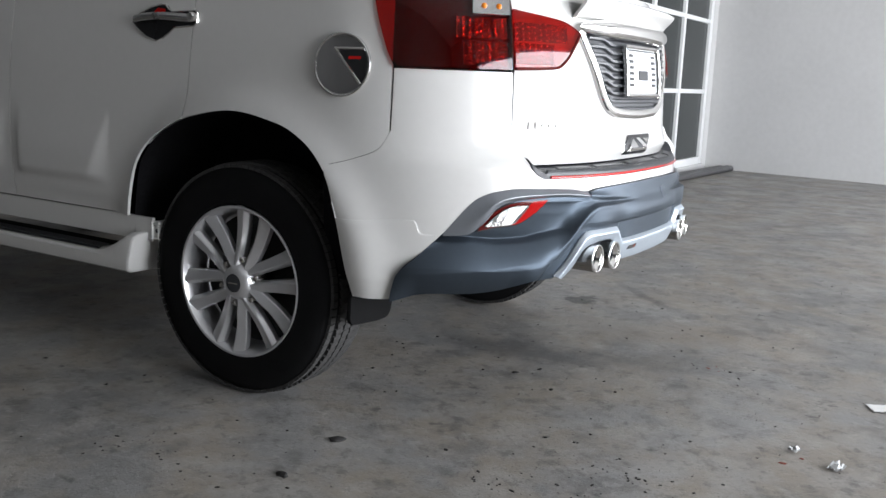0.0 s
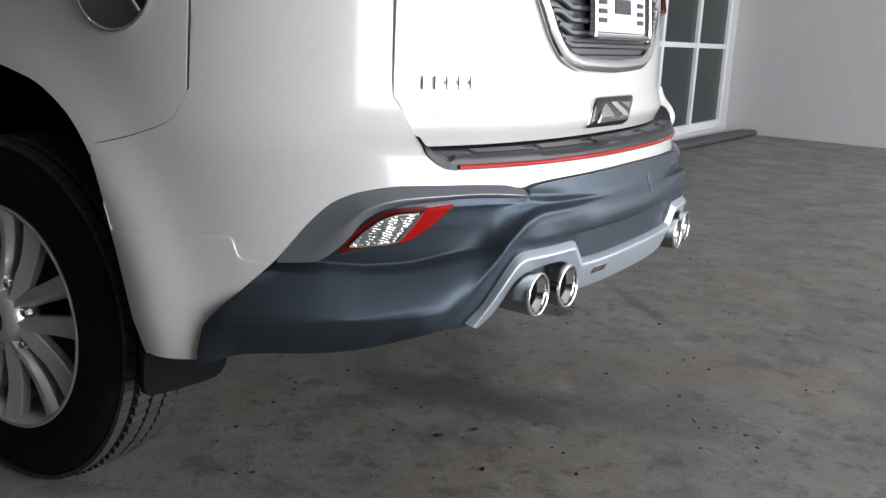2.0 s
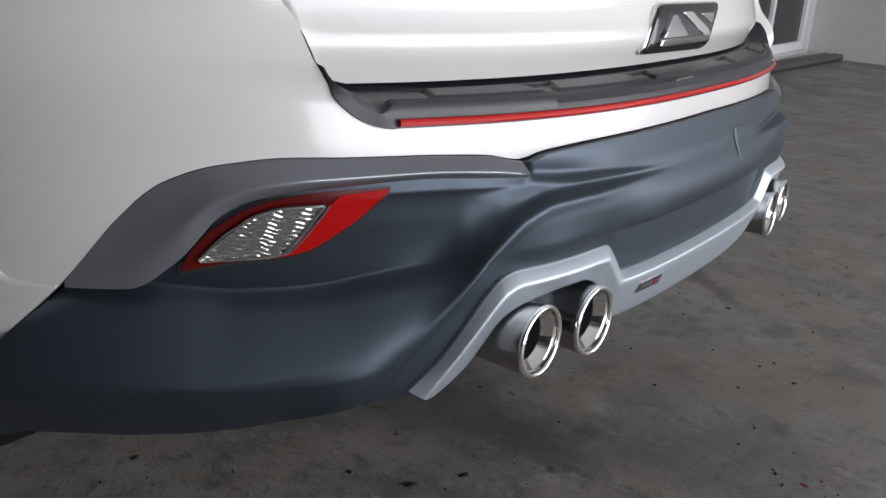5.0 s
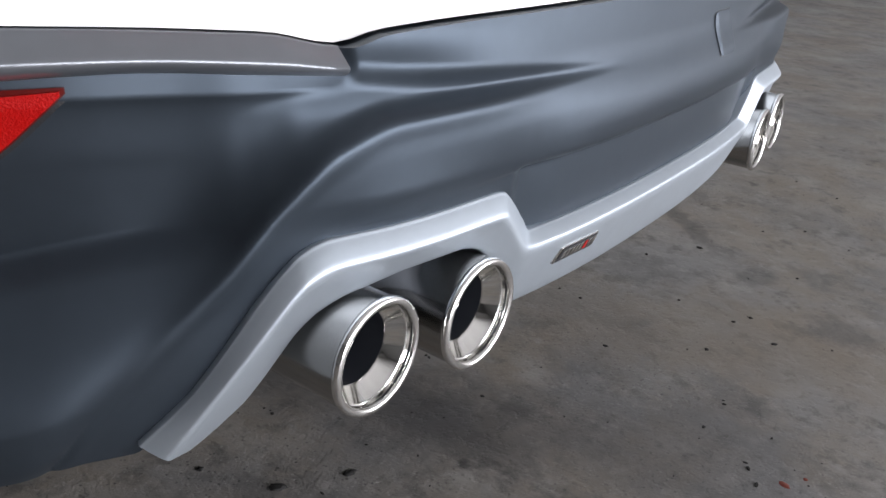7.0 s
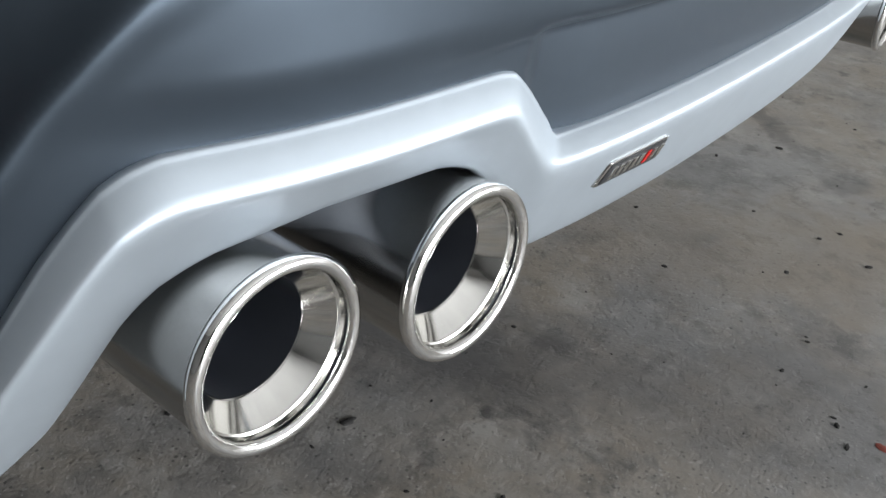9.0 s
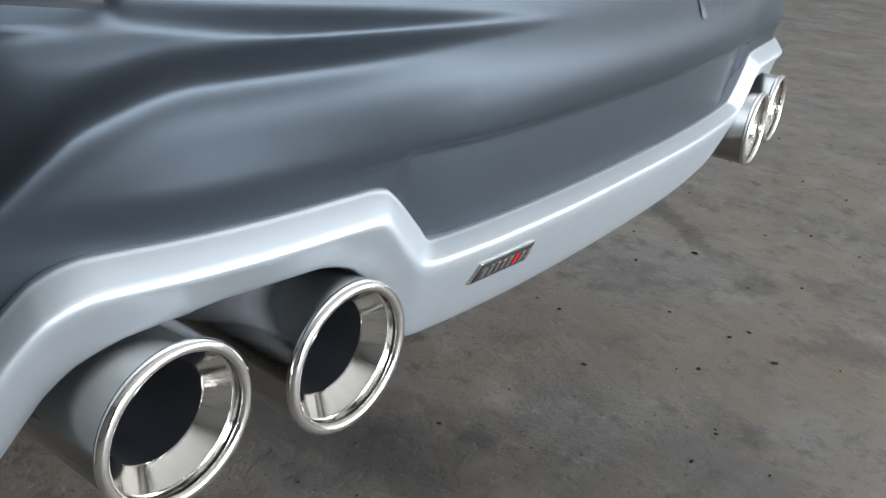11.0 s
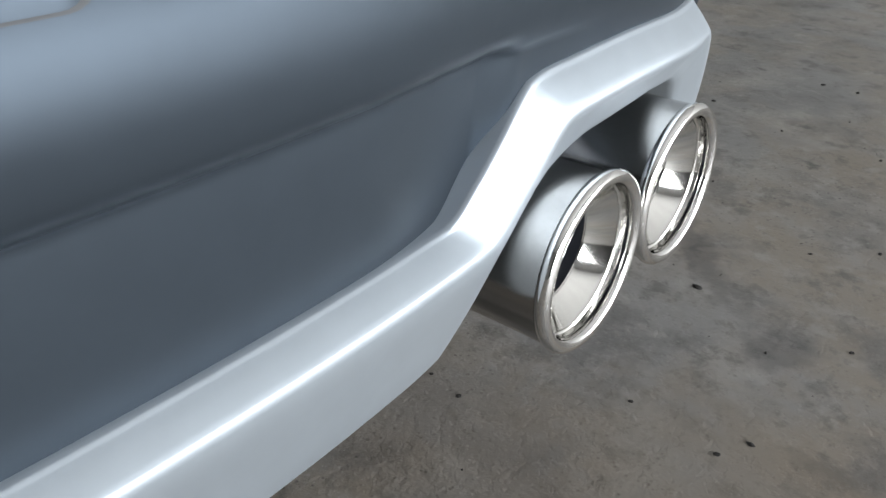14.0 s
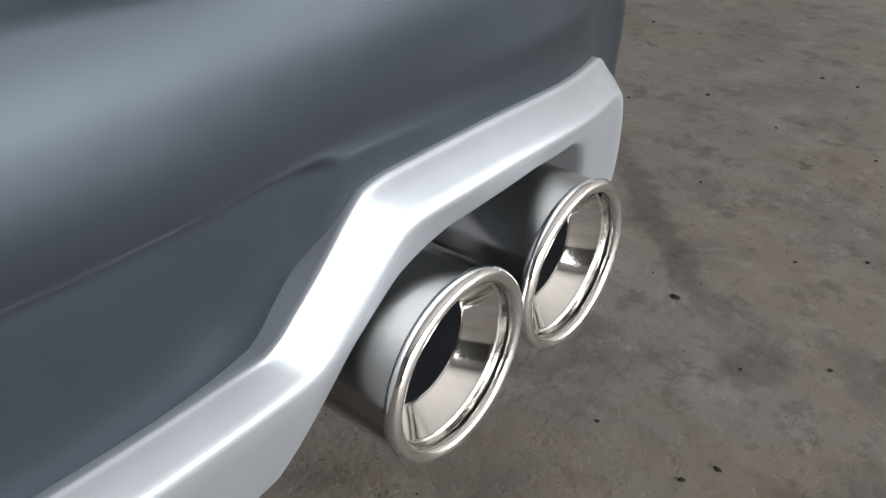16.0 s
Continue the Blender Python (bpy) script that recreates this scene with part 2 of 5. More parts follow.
    nt.links.new(bp.outputs["Normal"], b.inputs["Normal"])
    return m


CONCRETE = concrete()


# ---- mesh helpers ----
def finish(bm, name, mat, angle=32):
    bmesh.ops.recalc_face_normals(bm, faces=bm.faces)
    me = bpy.data.meshes.new(name)
    bm.to_mesh(me)
    bm.free()
    me.materials.append(mat)
    for p in me.polygons:
        p.use_smooth = True
    me.set_sharp_from_angle(angle=radians(angle))
    return me


def part(name, bm, mat, parent=None, label="", angle=32):
    ob = new(name, finish(bm, name, mat, angle))
    if parent is not None:
        ob.parent = parent
    if label:
        ob["label"] = label
    return ob


def thing(name, label, category, at=(0, 0, 0), group="", kind=""):
    e = new(name)
    e.location = at
    return tagged(e, label, category, group, kind)


def box(bm, lo, hi, bevel=0.0, m=None):
    r = bmesh.ops.create_cube(bm, size=1.0)
    vs = r["verts"]
    lo, hi = Vector(lo), Vector(hi)
    for v in vs:
        v.co = Vector(((lo[i] + hi[i]) / 2 + v.co[i] * (hi[i] - lo[i]) for i in range(3)))
    if bevel:
        es = list({e for v in vs for e in v.link_edges})
        r2 = bmesh.ops.bevel(bm, geom=es, offset=bevel, segments=2, affect="EDGES", profile=0.5)
        vs = list({v for f in r2["faces"] for v in f.verts} | {v for v in vs if v.is_valid})
    if m is not None:
        bmesh.ops.transform(bm, matrix=m, verts=[v for v in vs if v.is_valid])
    return vs


def lathe(bm, profile, seg=64, m=None, closed=False):
    """profile: (radius, along) pairs round the x axis."""
    rings = []
    for r, a in profile:
        rings.append([bm.verts.new((a, r * math.cos(2 * math.pi * k / seg), r * math.sin(2 * math.pi * k / seg))) for k in range(seg)])
    pairs = list(zip(rings, rings[1:])) + ([(rings[-1], rings[0])] if closed else [])
    for a, c in pairs:
        for k in range(seg):
            j = (k + 1) % seg
            bm.faces.new((a[k], a[j], c[j], c[k]))
    if m is not None:
        bmesh.ops.transform(bm, matrix=m, verts=[v for ring in rings for v in ring])
    return rings


def smooth(a, z, v):
    t = max(0.0, min(1.0, (v - a) / (z - a)))
    return t * t * (3 - 2 * t)


def curve(table):
    """A smooth monotone curve through a few (x, y) pairs."""
    xs = [a for a, _ in table]
    ys = [c for _, c in table]
    n = len(xs)
    d = [(ys[i + 1] - ys[i]) / (xs[i + 1] - xs[i]) for i in range(n - 1)]
    t = [d[0]] + [0.0 if d[i - 1] * d[i] <= 0 else 2 * d[i - 1] * d[i] / (d[i - 1] + d[i]) for i in range(1, n - 1)] + [d[-1]]

    def f(x):
        if x <= xs[0]:
            return ys[0]
        if x >= xs[-1]:
            return ys[-1]
        i = max(k for k in range(n - 1) if xs[k] <= x)
        h = xs[i + 1] - xs[i]
        u = (x - xs[i]) / h
        return ((1 + 2 * u) * (1 - u) ** 2 * ys[i] + u * (1 - u) ** 2 * h * t[i]
                + u * u * (3 - 2 * u) * ys[i + 1] + u * u * (u - 1) * h * t[i + 1])
    return f


def quad_plate(at, corners, off, n=8, thick=0.01, inset=0.0):
    bm = bmesh.new()
    a, b, d, e = [Vector(v) for v in corners]
    grid = []
    for i in range(n + 1):
        u = i / n
        row = []
        for j in range(5):
            w = j / 4
            q = a.lerp(b, w).lerp(e.lerp(d, w), u)
            row.append(bm.verts.new(at(q.x, q.y, off)))
        grid.append(row)
    for g, h in zip(grid, grid[1:]):
        for k in range(4):
            bm.faces.new((g[k], h[k], h[k + 1], g[k + 1]))
    r = bmesh.ops.extrude_face_region(bm, geom=bm.faces[:])
    vs = [v for v in r["geom"] if isinstance(v, bmesh.types.BMVert)]
    bmesh.ops.translate(bm, verts=vs, vec=(-thick, 0, 0))
    return bm


def poly_plate(at, corners, off, thick=0.01, round_by=0.004, dome=0.0):
    """A plate with rounded corners and edges laid on a shell; corners are (p, z), radii in metres."""
    wide = 1.45
    pts = [Vector((a * wide, z)) for a, z in corners]
    edge = []
    for i, c in enumerate(pts):
        u, v = (pts[i - 1] - c), (pts[(i + 1) % len(pts)] - c)
        r = min(round_by, u.length * 0.45, v.length * 0.45)
        a, d = c + u.normalized() * r, c + v.normalized() * r
        edge += [a.lerp(c, k / 5).lerp(c.lerp(d, k / 5), k / 5) for k in range(6)]
    mid = sum(edge, Vector((0, 0))) / len(edge)
    bm = bmesh.new()
    rings = []
    for scale, depth in ((1.0, off - thick), (1.0, off - 0.0012), (0.985, off - 0.0003), (0.96, off), (0.65, off + dome * 0.6), (0.3, off + dome)):
        rings.append([bm.verts.new(at((mid + (e - mid) * scale).x / wide, (mid + (e - mid) * scale).y, depth)) for e in edge])
    n = len(edge)
    for g, h in zip(rings, rings[1:]):
        for k in range(n):
            bm.faces.new((g[k], g[(k + 1) % n], h[(k + 1) % n], h[k]))
    bm.faces.new(rings[-1])
    return bm


def tube(bm, pts, radius, seg=10, flat=1.0, taper=0.0):
    rings = []
    for i, p in enumerate(pts):
        d = (pts[min(len(pts) - 1, i + 1)] - pts[max(0, i - 1)]).normalized()
        side = d.cross(Vector((1, 0, 0.01))).normalized()
        up = side.cross(d)
        full = radius
        if taper:
            radius = full * min(1.0, 0.15 + 0.85 * math.sqrt(min(i, len(pts) - 1 - i) / (len(pts) * taper)))
        rings.append([bm.verts.new(p + side * radius * math.cos(2 * math.pi * k / seg) + up * radius * flat * math.sin(2 * math.pi * k / seg)) for k in range(seg)])
        radius = full
    for g, h in zip(rings, rings[1:]):
        for k in range(seg):
            j = (k + 1) % seg
            bm.faces.new((g[k], g[j], h[j], h[k]))
    bm.faces.new(rings[0])
    bm.faces.new(rings[-1])


# ---- structure ----
def slab(name, lo, hi, mat, label="", bevel=0.0):
    bm = bmesh.new()
    box(bm, lo, hi, bevel)
    return tagged(part(name, bm, mat), label, kind="structure")


bm = bmesh.new()
bmesh.ops.create_grid(bm, x_segments=2, y_segments=2, size=1.0)
for v in bm.verts:
    v.co = Vector((3 + v.co.x * 60, 1 + v.co.y * 60, 0))
tagged(part("floor", bm, CONCRETE), "worn grey concrete workshop floor with dark stains", "floor", kind="structure")

CORNER = Vector((-1.30, 9.13, 0))
WALL_TURN = math.atan2(8.87 - 9.13, 0.92 + 1.28)
bm = bmesh.new()
box(bm, (-0.3, 0, 0), (9.5, 0.25, 4.6), 0.0, Matrix.Translation(CORNER) @ Matrix.Rotation(WALL_TURN, 4, "Z"))
tagged(part("wall_east", bm, PLASTER), "off-white painted plaster wall", "wall", kind="structure")
# grey walls out of view, added to close the room and shape its light
slab("wall_south", (-8.0, -7.25, 0), (7.2, -7.0, 4.6), GREY_WALL, "unseen plain grey wall added to shape the room's light")
slab("wall_far", (-8.25, -7.25, 0), (-8.0, 5.2, 4.6), GREY_WALL, "unseen plain grey wall added to shape the room's light")
slab("wall_return", (-8.0, 4.6, 0), (-1.302, 4.798, 2.798), PLASTER, "plain off-white workshop wall")
slab("wall_return_head", (-8.0, 4.6, 2.80), (-1.552, 4.8, 4.6), PLASTER, "plain off-white workshop wall")
slab("wall_window_head", (-1.55, 4.6, 2.80), (-1.30, 9.3, 4.6), PLASTER, "plaster above the tall white windows")
slab("wall_window_end", (-1.55, 8.92, 0), (-1.302, 9.3, 2.80), PLASTER, "plaster pier beside the windows")
# ceiling and gate surround are unseen too, added to bounce and bound the daylight
slab("ceiling", (-8.25, -7.25, 4.6), (7.4, 10.0, 4.75), CEIL, "unseen pale grey ceiling added to bounce light")
slab("wall_gate_head", (7.2, -7.25, 3.3), (7.4, 9.0, 4.6), PLASTER, "unseen plaster added above the wide open gate")
slab("wall_gate_side", (7.2, -7.25, 0), (7.4, -3.8, 3.3), GREY_WALL, "unseen plain grey wall added to limit the gate's daylight")


def window_wall():
    w = thing("window_1", "white steel window with dark panes reaching the floor", "window", (-1.30, 0, 0), kind="structure")
    ys = [4.85, 5.62, 6.68, 7.76, 8.86]
    zs = [0.12, 1.0, 1.87, 2.74]
    bm = bmesh.new()
    box(bm, (-0.25, 4.8, 0), (0.03, 8.918, 0.075), 0.004)
    part("window_sill", bm, PLASTER, w)
    for i, y in enumerate(ys):
        bm = bmesh.new()
        wid = 0.05 if i in (0, 4) else 0.034
        box(bm, (-0.08, y - wid, 0.077), (0.0, y + wid, 2.80), 0.004)
        part("window_frame", bm, FRAME, w)
    for j, z in enumerate(zs):
        for i, (a, c) in enumerate(zip(ys, ys[1:])):
            bm = bmesh.new()
            h = 0.045 if j in (0, 3) else 0.026
            box(bm, (-0.075, a + 0.036 + (0.016 if i == 0 else 0), z - h), (-0.004, c - 0.036 - (0.016 if i == 3 else 0), z + h), 0.004)
            part("window_bar", bm, FRAME, w)
    for a, c in zip(ys, ys[1:]):
        for d, e in zip(zs, zs[1:]):
            bm = bmesh.new()
            box(bm, (-0.045, a + 0.02, d + 0.02), (-0.038, c - 0.02, e - 0.02))
            part("pane", bm, TINT, w)


window_wall()

GLOW = bpy.data.materials.new("fluorescent_tube")
GLOW.use_nodes = True
GLOW.node_tree.nodes["Principled BSDF"].inputs["Emission Color"].default_value = (1.0, 0.96, 0.90, 1)
GLOW.node_tree.nodes["Principled BSDF"].inputs["Emission Strength"].default_value = 1.8


def ceiling_light(x, y):
    lamp = thing("ceiling_light", "white fluorescent batten fixed under the pale ceiling", "ceiling light", (x, y, 4.60), "fluorescent battens")
    bm = bmesh.new()
    box(bm, (-0.62, -0.035, -0.06), (0.62, 0.035, -0.002), 0.006)
    part("housing", bm, FRAME, lamp, "white steel housing")
    bm = bmesh.new()
    lathe(bm, [(0.0005, -0.60), (0.014, -0.60), (0.014, 0.60), (0.0005, 0.60)], 14, Matrix.Translation((0, 0, -0.085)))
    part("tube", bm, GLOW, lamp, "lit fluorescent tube")
    for a in (-0.60, 0.60):
        bm = bmesh.new()
        box(bm, (a - 0.012, -0.018, -0.105), (a + 0.012, 0.018, -0.058), 0.003)
        part("socket", bm, FRAME, lamp)


for x, y in ((-2.6, -3.2), (0.4, -3.2), (-2.6, -5.6), (0.4, -5.6)):
    ceiling_light(x, y)

# ---- the car's form: horizontal sections, rounded at the corners ----
X0, POWER = 0.30, 2.5
W_AT = curve([(0.25, 0.845), (0.40, 0.868), (0.60, 0.88), (0.80, 0.885), (1.0, 0.875), (1.2, 0.85), (1.45, 0.79)])
BUMPER_AT = curve([(0.25, 0.90), (0.40, 0.985), (0.50, 1.03), (0.58, 1.04), (0.66, 1.043), (0.70, 1.038), (0.775, 1.03), (0.805, 1.02),
                   (0.835, 0.988), (0.86, 0.971), (0.90, 0.960), (1.05, 0.951), (1.30, 0.90)])
GATE_AT = curve([(0.70, 0.95), (0.80, 0.955), (0.845, 0.972), (0.86, 0.967), (0.90, 0.957), (1.05, 0.95), (1.20, 0.925), (1.45, 0.82)])
KIT_AT = curve([(0.25, 0.90), (0.40, 0.985), (0.50, 1.03), (0.58, 1.04), (0.66, 1.043), (0.70, 1.038), (0.775, 1.03)])


def section(rear, p, z):
    """p: 0 at the middle of the tail, 1 where the corner meets the flank, then metres forward; minus on the other side."""
    side = -1 if p >= 0 else 1
    p = abs(p)
    w, xr = W_AT(z), rear(z)
    if p >= 1:
        return Vector((X0 - (p - 1), side * w, z))
    a = p * math.pi / 2
    shift = 0.008 * smooth(0.80, 0.40, p)
    return Vector((X0 + (xr - X0) * max(0.0, math.cos(a)) ** (2 / POWER), side * w * math.sin(a) ** (2 / POWER) + shift, z))


def shell(rear, relief=None):
    def at(p, z, off=0.0):
        e = 1e-3
        o = off + (relief(p, z) if relief else 0.0)
        here = section(rear, p, z)
        if not o:
            return here
        q = p if abs(p) > 0.004 else 0.004
        dp = section(rear, q + e, z) - section(rear, q - e, z)
        dz = section(rear, q, z + e) - section(rear, q, z - e)
        n = dz.cross(dp).normalized()
        if n.dot(Vector((here.x - X0 if abs(p) < 1 else 0, here.y, 0))) < 0:
            n = -n
        return here + n * o
    return at


def across(a, z, n):
    return [a + (z - a) * k / n for k in range(n + 1)]


def panel(name, ps, lo, hi, rows, at, mat, parent, label="", thick=0.012, angle=40, lip=0.003, levels=None):
    """A sheet between two edges, with a rounded, turned-in border; levels are heights that its rows keep to."""
    bm = bmesh.new()
    grid = []

    def height(p, k):
        a, c = lo(p), hi(p)
        return min(c, max(a, levels(a, k))) if levels else a + (c - a) * k / rows

    for p in ps:
        grid.append([bm.verts.new(at(p, height(p, k))) for k in range(rows + 1)])
    for g, h in zip(grid, grid[1:]):
        for k in range(rows):
            bm.faces.new((g[k], h[k], h[k + 1], g[k + 1]))
    border = [(i, 0) for i in range(len(ps))] + [(len(ps) - 1, k) for k in range(1, rows + 1)]
    border += [(i, rows) for i in range(len(ps) - 2, -1, -1)] + [(0, k) for k in range(rows - 1, 0, -1)]
    ring = [grid[i][k] for i, k in border]
    for depth in (lip, thick):
        ring2 = []
        for i, k in border:
            ring2.append(bm.verts.new(at(ps[i], height(ps[i], k), -depth)))
        for j in range(len(ring)):
            n = (j + 1) % len(ring)
            try:
                bm.faces.new((ring[j], ring[n], ring2[n], ring2[j]))
            except ValueError:
                pass
        ring = ring2
    if levels:
        bmesh.ops.remove_doubles(bm, verts=bm.verts, dist=1e-5)
    return part(name, bm, mat, parent, label, angle)


# relief of the dark kit: a proud middle with a swept ridge, a sunk band between the tailpipe arches, hollows for the reflectors
RIDGE_AT = curve([(0.0, 0.688), (0.05, 0.6865), (0.172, 0.6825), (0.242, 0.681), (0.278, 0.669), (0.307, 0.640), (0.337, 0.597), (0.382, 0.541), (0.43, 0.462), (0.47, 0.39), (0.60, 0.14)])
SHELF_AT = curve([(0.30, 0.628), (0.3725, 0.616), (0.41, 0.608), (0.455, 0.598), (0.50, 0.594), (0.543, 0.593), (0.586, 0.597), (0.62, 0.600), (0.70, 0.602)])

UNDER_AT = curve([(0.30, 0.575), (0.360, 0.555), (0.386, 0.543), (0.416, 0.536), (0.473, 0.526), (0.531, 0.517), (0.594, 0.512), (0.66, 0.508), (0.75, 0.500), (0.81, 0.495)])


def kit_relief(p, z):
    q = abs(p)
    slope = (RIDGE_AT(q + 0.01) - RIDGE_AT(q - 0.01)) / 0.022
    d = (RIDGE_AT(q) - z) / math.sqrt(1 + slope * slope)       # metres inside the swept ridge
    wide = smooth(0.712, 0.690, z)
    c1 = smooth(0.257 - 0.022 * wide, 0.270 + 0.050 * wide, q)
    o = 0.018 * smooth(0.12, 0.26, q) * smooth(0.735, 0.690, z) ** (1 - c1)
    # outside the ridge the corner falls away, on the tail only a shallow wedge is sunk
    fall = 1 - math.exp(-max(0.0, -d - 0.001) / 0.042)
    tuck = 1 - math.exp(-max(0.0, -d - 0.001) / 0.016)
    corner = (0.018 + 0.016 * smooth(0.85, 0.52, q)) * (0.60 + 0.40 * smooth(0.44, 0.56, z))
    # under the trim the corner runs in, then steps out to a rounded shoulder
    s = SHELF_AT(q) - z
    if s <= 0:
        ledge = -0.028 * max(0.0, min(1.0, (0.703 - z) / (0.703 - SHELF_AT(q)))) ** 0.75
    else:
        u = min(1.0, s / 0.085)
        ledge = -0.028 + 0.008 * smooth(0.0, 0.018, s) + 0.050 * u * (1.5 - 0.5 * u) * (0.78 + 0.22 * smooth(0.33, 0.47, q))
    o += ledge * c1 * tuck * smooth(0.90, 0.76, q)
    crest = 0.690 + 0.139 * (q - 0.06)
    wedge = 0.012 * smooth(0.03, 0.10, q) * (1 - smooth(crest - 0.017, crest + 0.003, z))
    o -= c1 * corner * fall + (1 - c1) * wedge * smooth(0.001, -0.013, d)
    o += 0.0022 * math.exp(-((d - 0.002) / 0.007) ** 2) * smooth(0.10, 0.20, q) * smooth(0.47, 0.38, q)
    o -= 0.0018 * math.exp(-((d - 0.030) / 0.018) ** 2) * smooth(0.02, 0.13, q) * smooth(0.36, 0.28, q)
    # the bulge turns in below, then steps back to the sunk panel beside the arch leg
    lower = math.sqrt(1 - (1 - max(0.0, min(1.0, (z - 0.6240) / 0.043))) ** 2)
    inner = smooth(0.154, 0.142, q)
    broad = smooth(0.215, 0.085, q)
    lower = broad * lower + (1 - broad) * smooth(0.606, 0.700, z)
    keep = 0.34 * smooth(0.163, 0.105, q)
    sunk = smooth(0.6320, 0.6225, z) * inner
    o += 0.0125 * (keep + (1 - keep) * lower) * smooth(0.708, 0.645, z) * smooth(0.24, 0.15, q)
    o -= 0.0052 * sunk
    o += 0.005 * smooth(0.618, 0.642, z) * smooth(0.700, 0.645, z) * smooth(0.13, 0.24, q) * smooth(0.32, 0.26, q)
    o -= 0.003 * smooth(0.62, 0.567, z) * smooth(0.10, 0.17, q)
    # below the shoulder's lower crease the kit turns under
    under = max(0.0, UNDER_AT(q) - z)
    o -= 0.46 * smooth(0.405, 0.500, q) * smooth(0.815, 0.74, q) * (math.sqrt(under * under + 1.6e-5) - 0.004)
    return o


def flare(p, z):
    pt = section(BUMPER_AT, p, z)
    r = math.hypot(pt.x, max(0.0, z - 0.42))
    o = 0.028 * math.exp(-((r - 0.49) / 0.075) ** 2)
    if 0.69 < abs(p) < 1:
        o -= 0.011 * max(0.0, min(1.0, (0.473 - z) / 0.065))
    if pt.x < -0.5:
        # swelling in the lower door with a slanted rear end and a ledge below
        for rear, front in ((-0.600, -1.145), (-1.195, -2.10)):
            slant = 0.10 * max(0.0, min(1.0, (0.86 - z) / 0.19))
            o += 0.015 * smooth(0.92, 0.72, z) * smooth(0.636, 0.662, z) * smooth(rear, rear - 0.020 - slant, pt.x) * smooth(front, front + 0.05, pt.x)
        o -= 0.006 * smooth(0.60, 0.57, z) * smooth(-0.52, -0.60, pt.x)
    return o


body_at = shell(BUMPER_AT, flare)
KIT_SEAM = curve([(0.69, 0.610), (0.727, 0.610), (0.742, 0.6115), (0.7485, 0.616), (0.7525, 0.626), (0.7550, 0.636), (0.7585, 0.644), (0.765, 0.648), (0.785, 0.6485), (0.815, 0.647), (0.88, 0.640), (0.97, 0.638)])


def lip_relief(p, z):
    q = abs(p)
    horn = 0.026 * smooth(0.438, 0.462, q) * smooth(0.66, 0.52, q) * smooth(0.925, 0.868, z) * smooth(0.74, 0.80, z) if p < 0 else 0.0
    return flare(p, z) + horn - 0.014 * smooth(0.46, 0.34, q) * smooth(0.85, 0.80, z)


bump_at = shell(BUMPER_AT, lip_relief)
GATE_SIDE = curve([(0.80, 0.444), (0.83, 0.4445), (0.85, 0.4455), (0.866, 0.449), (0.898, 0.4646), (0.91, 0.468)])
gate_at = shell(GATE_AT, lambda p, z: -0.016 * smooth(-0.002, 0.006, abs(p) - GATE_SIDE(z)) * smooth(0.905, 0.89, z))
kit_at = shell(KIT_AT, kit_relief)

KIT_TOP = curve([(0.0, 0.742), (0.168, 0.738), (0.236, 0.733), (0.262, 0.7265), (0.30, 0.735), (0.40, 0.741), (0.484, 0.743), (0.548, 0.735), (0.593, 0.718),
                 (0.635, 0.681), (0.688, 0.614), (0.752, 0.544), (0.80, 0.485), (0.806, 0.44)])
KIT_LOW = curve([(0.0, 0.512), (0.112, 0.520), (0.143, 0.540), (0.160, 0.560), (0.178, 0.580), (0.272, 0.584), (0.300, 0.575), (0.318, 0.555), (0.345, 0.512), (0.366, 0.492), (0.380, 0.4805), (0.40, 0.4805), (0.42, 0.4785), (0.44, 0.477), (0.46, 0.469), (0.48, 0.457), (0.50, 0.447), (0.53, 0.439), (0.56, 0.434), (0.60, 0.431), (0.64, 0.431), (0.68, 0.4335), (0.72, 0.431), (0.76, 0.423), (0.806, 0.409)])
ARCH = curve([(-0.495, 0.52), (-0.488, 0.60), (-0.459, 0.724), (-0.358, 0.825), (-0.198, 0.893), (0.0, 0.922), (0.185, 0.894), (0.294, 0.843),
              (0.37, 0.758), (0.403, 0.645), (0.427, 0.514), (0.462, 0.405)])
GATE_EDGE = curve([(0.385, 0.775), (0.4034, 0.7755), (0.419, 0.781), (0.4345, 0.793), (0.441, 0.802), (0.4440, 0.81), (0.4445, 0.83), (0.4455, 0.85), (0.449, 0.866), (0.4646, 0.898), (0.4666, 0.935)])
GATE_CUT = curve([(0.398, 0.806), (0.412, 0.811), (0.425, 0.822), (0.436, 0.838), (0.446, 0.862), (0.4605, 0.888)])
SEAM = curve([(0.805, 0.897), (0.82, 0.868), (0.84, 0.843), (0.90, 0.815), (0.968, 0.788)])


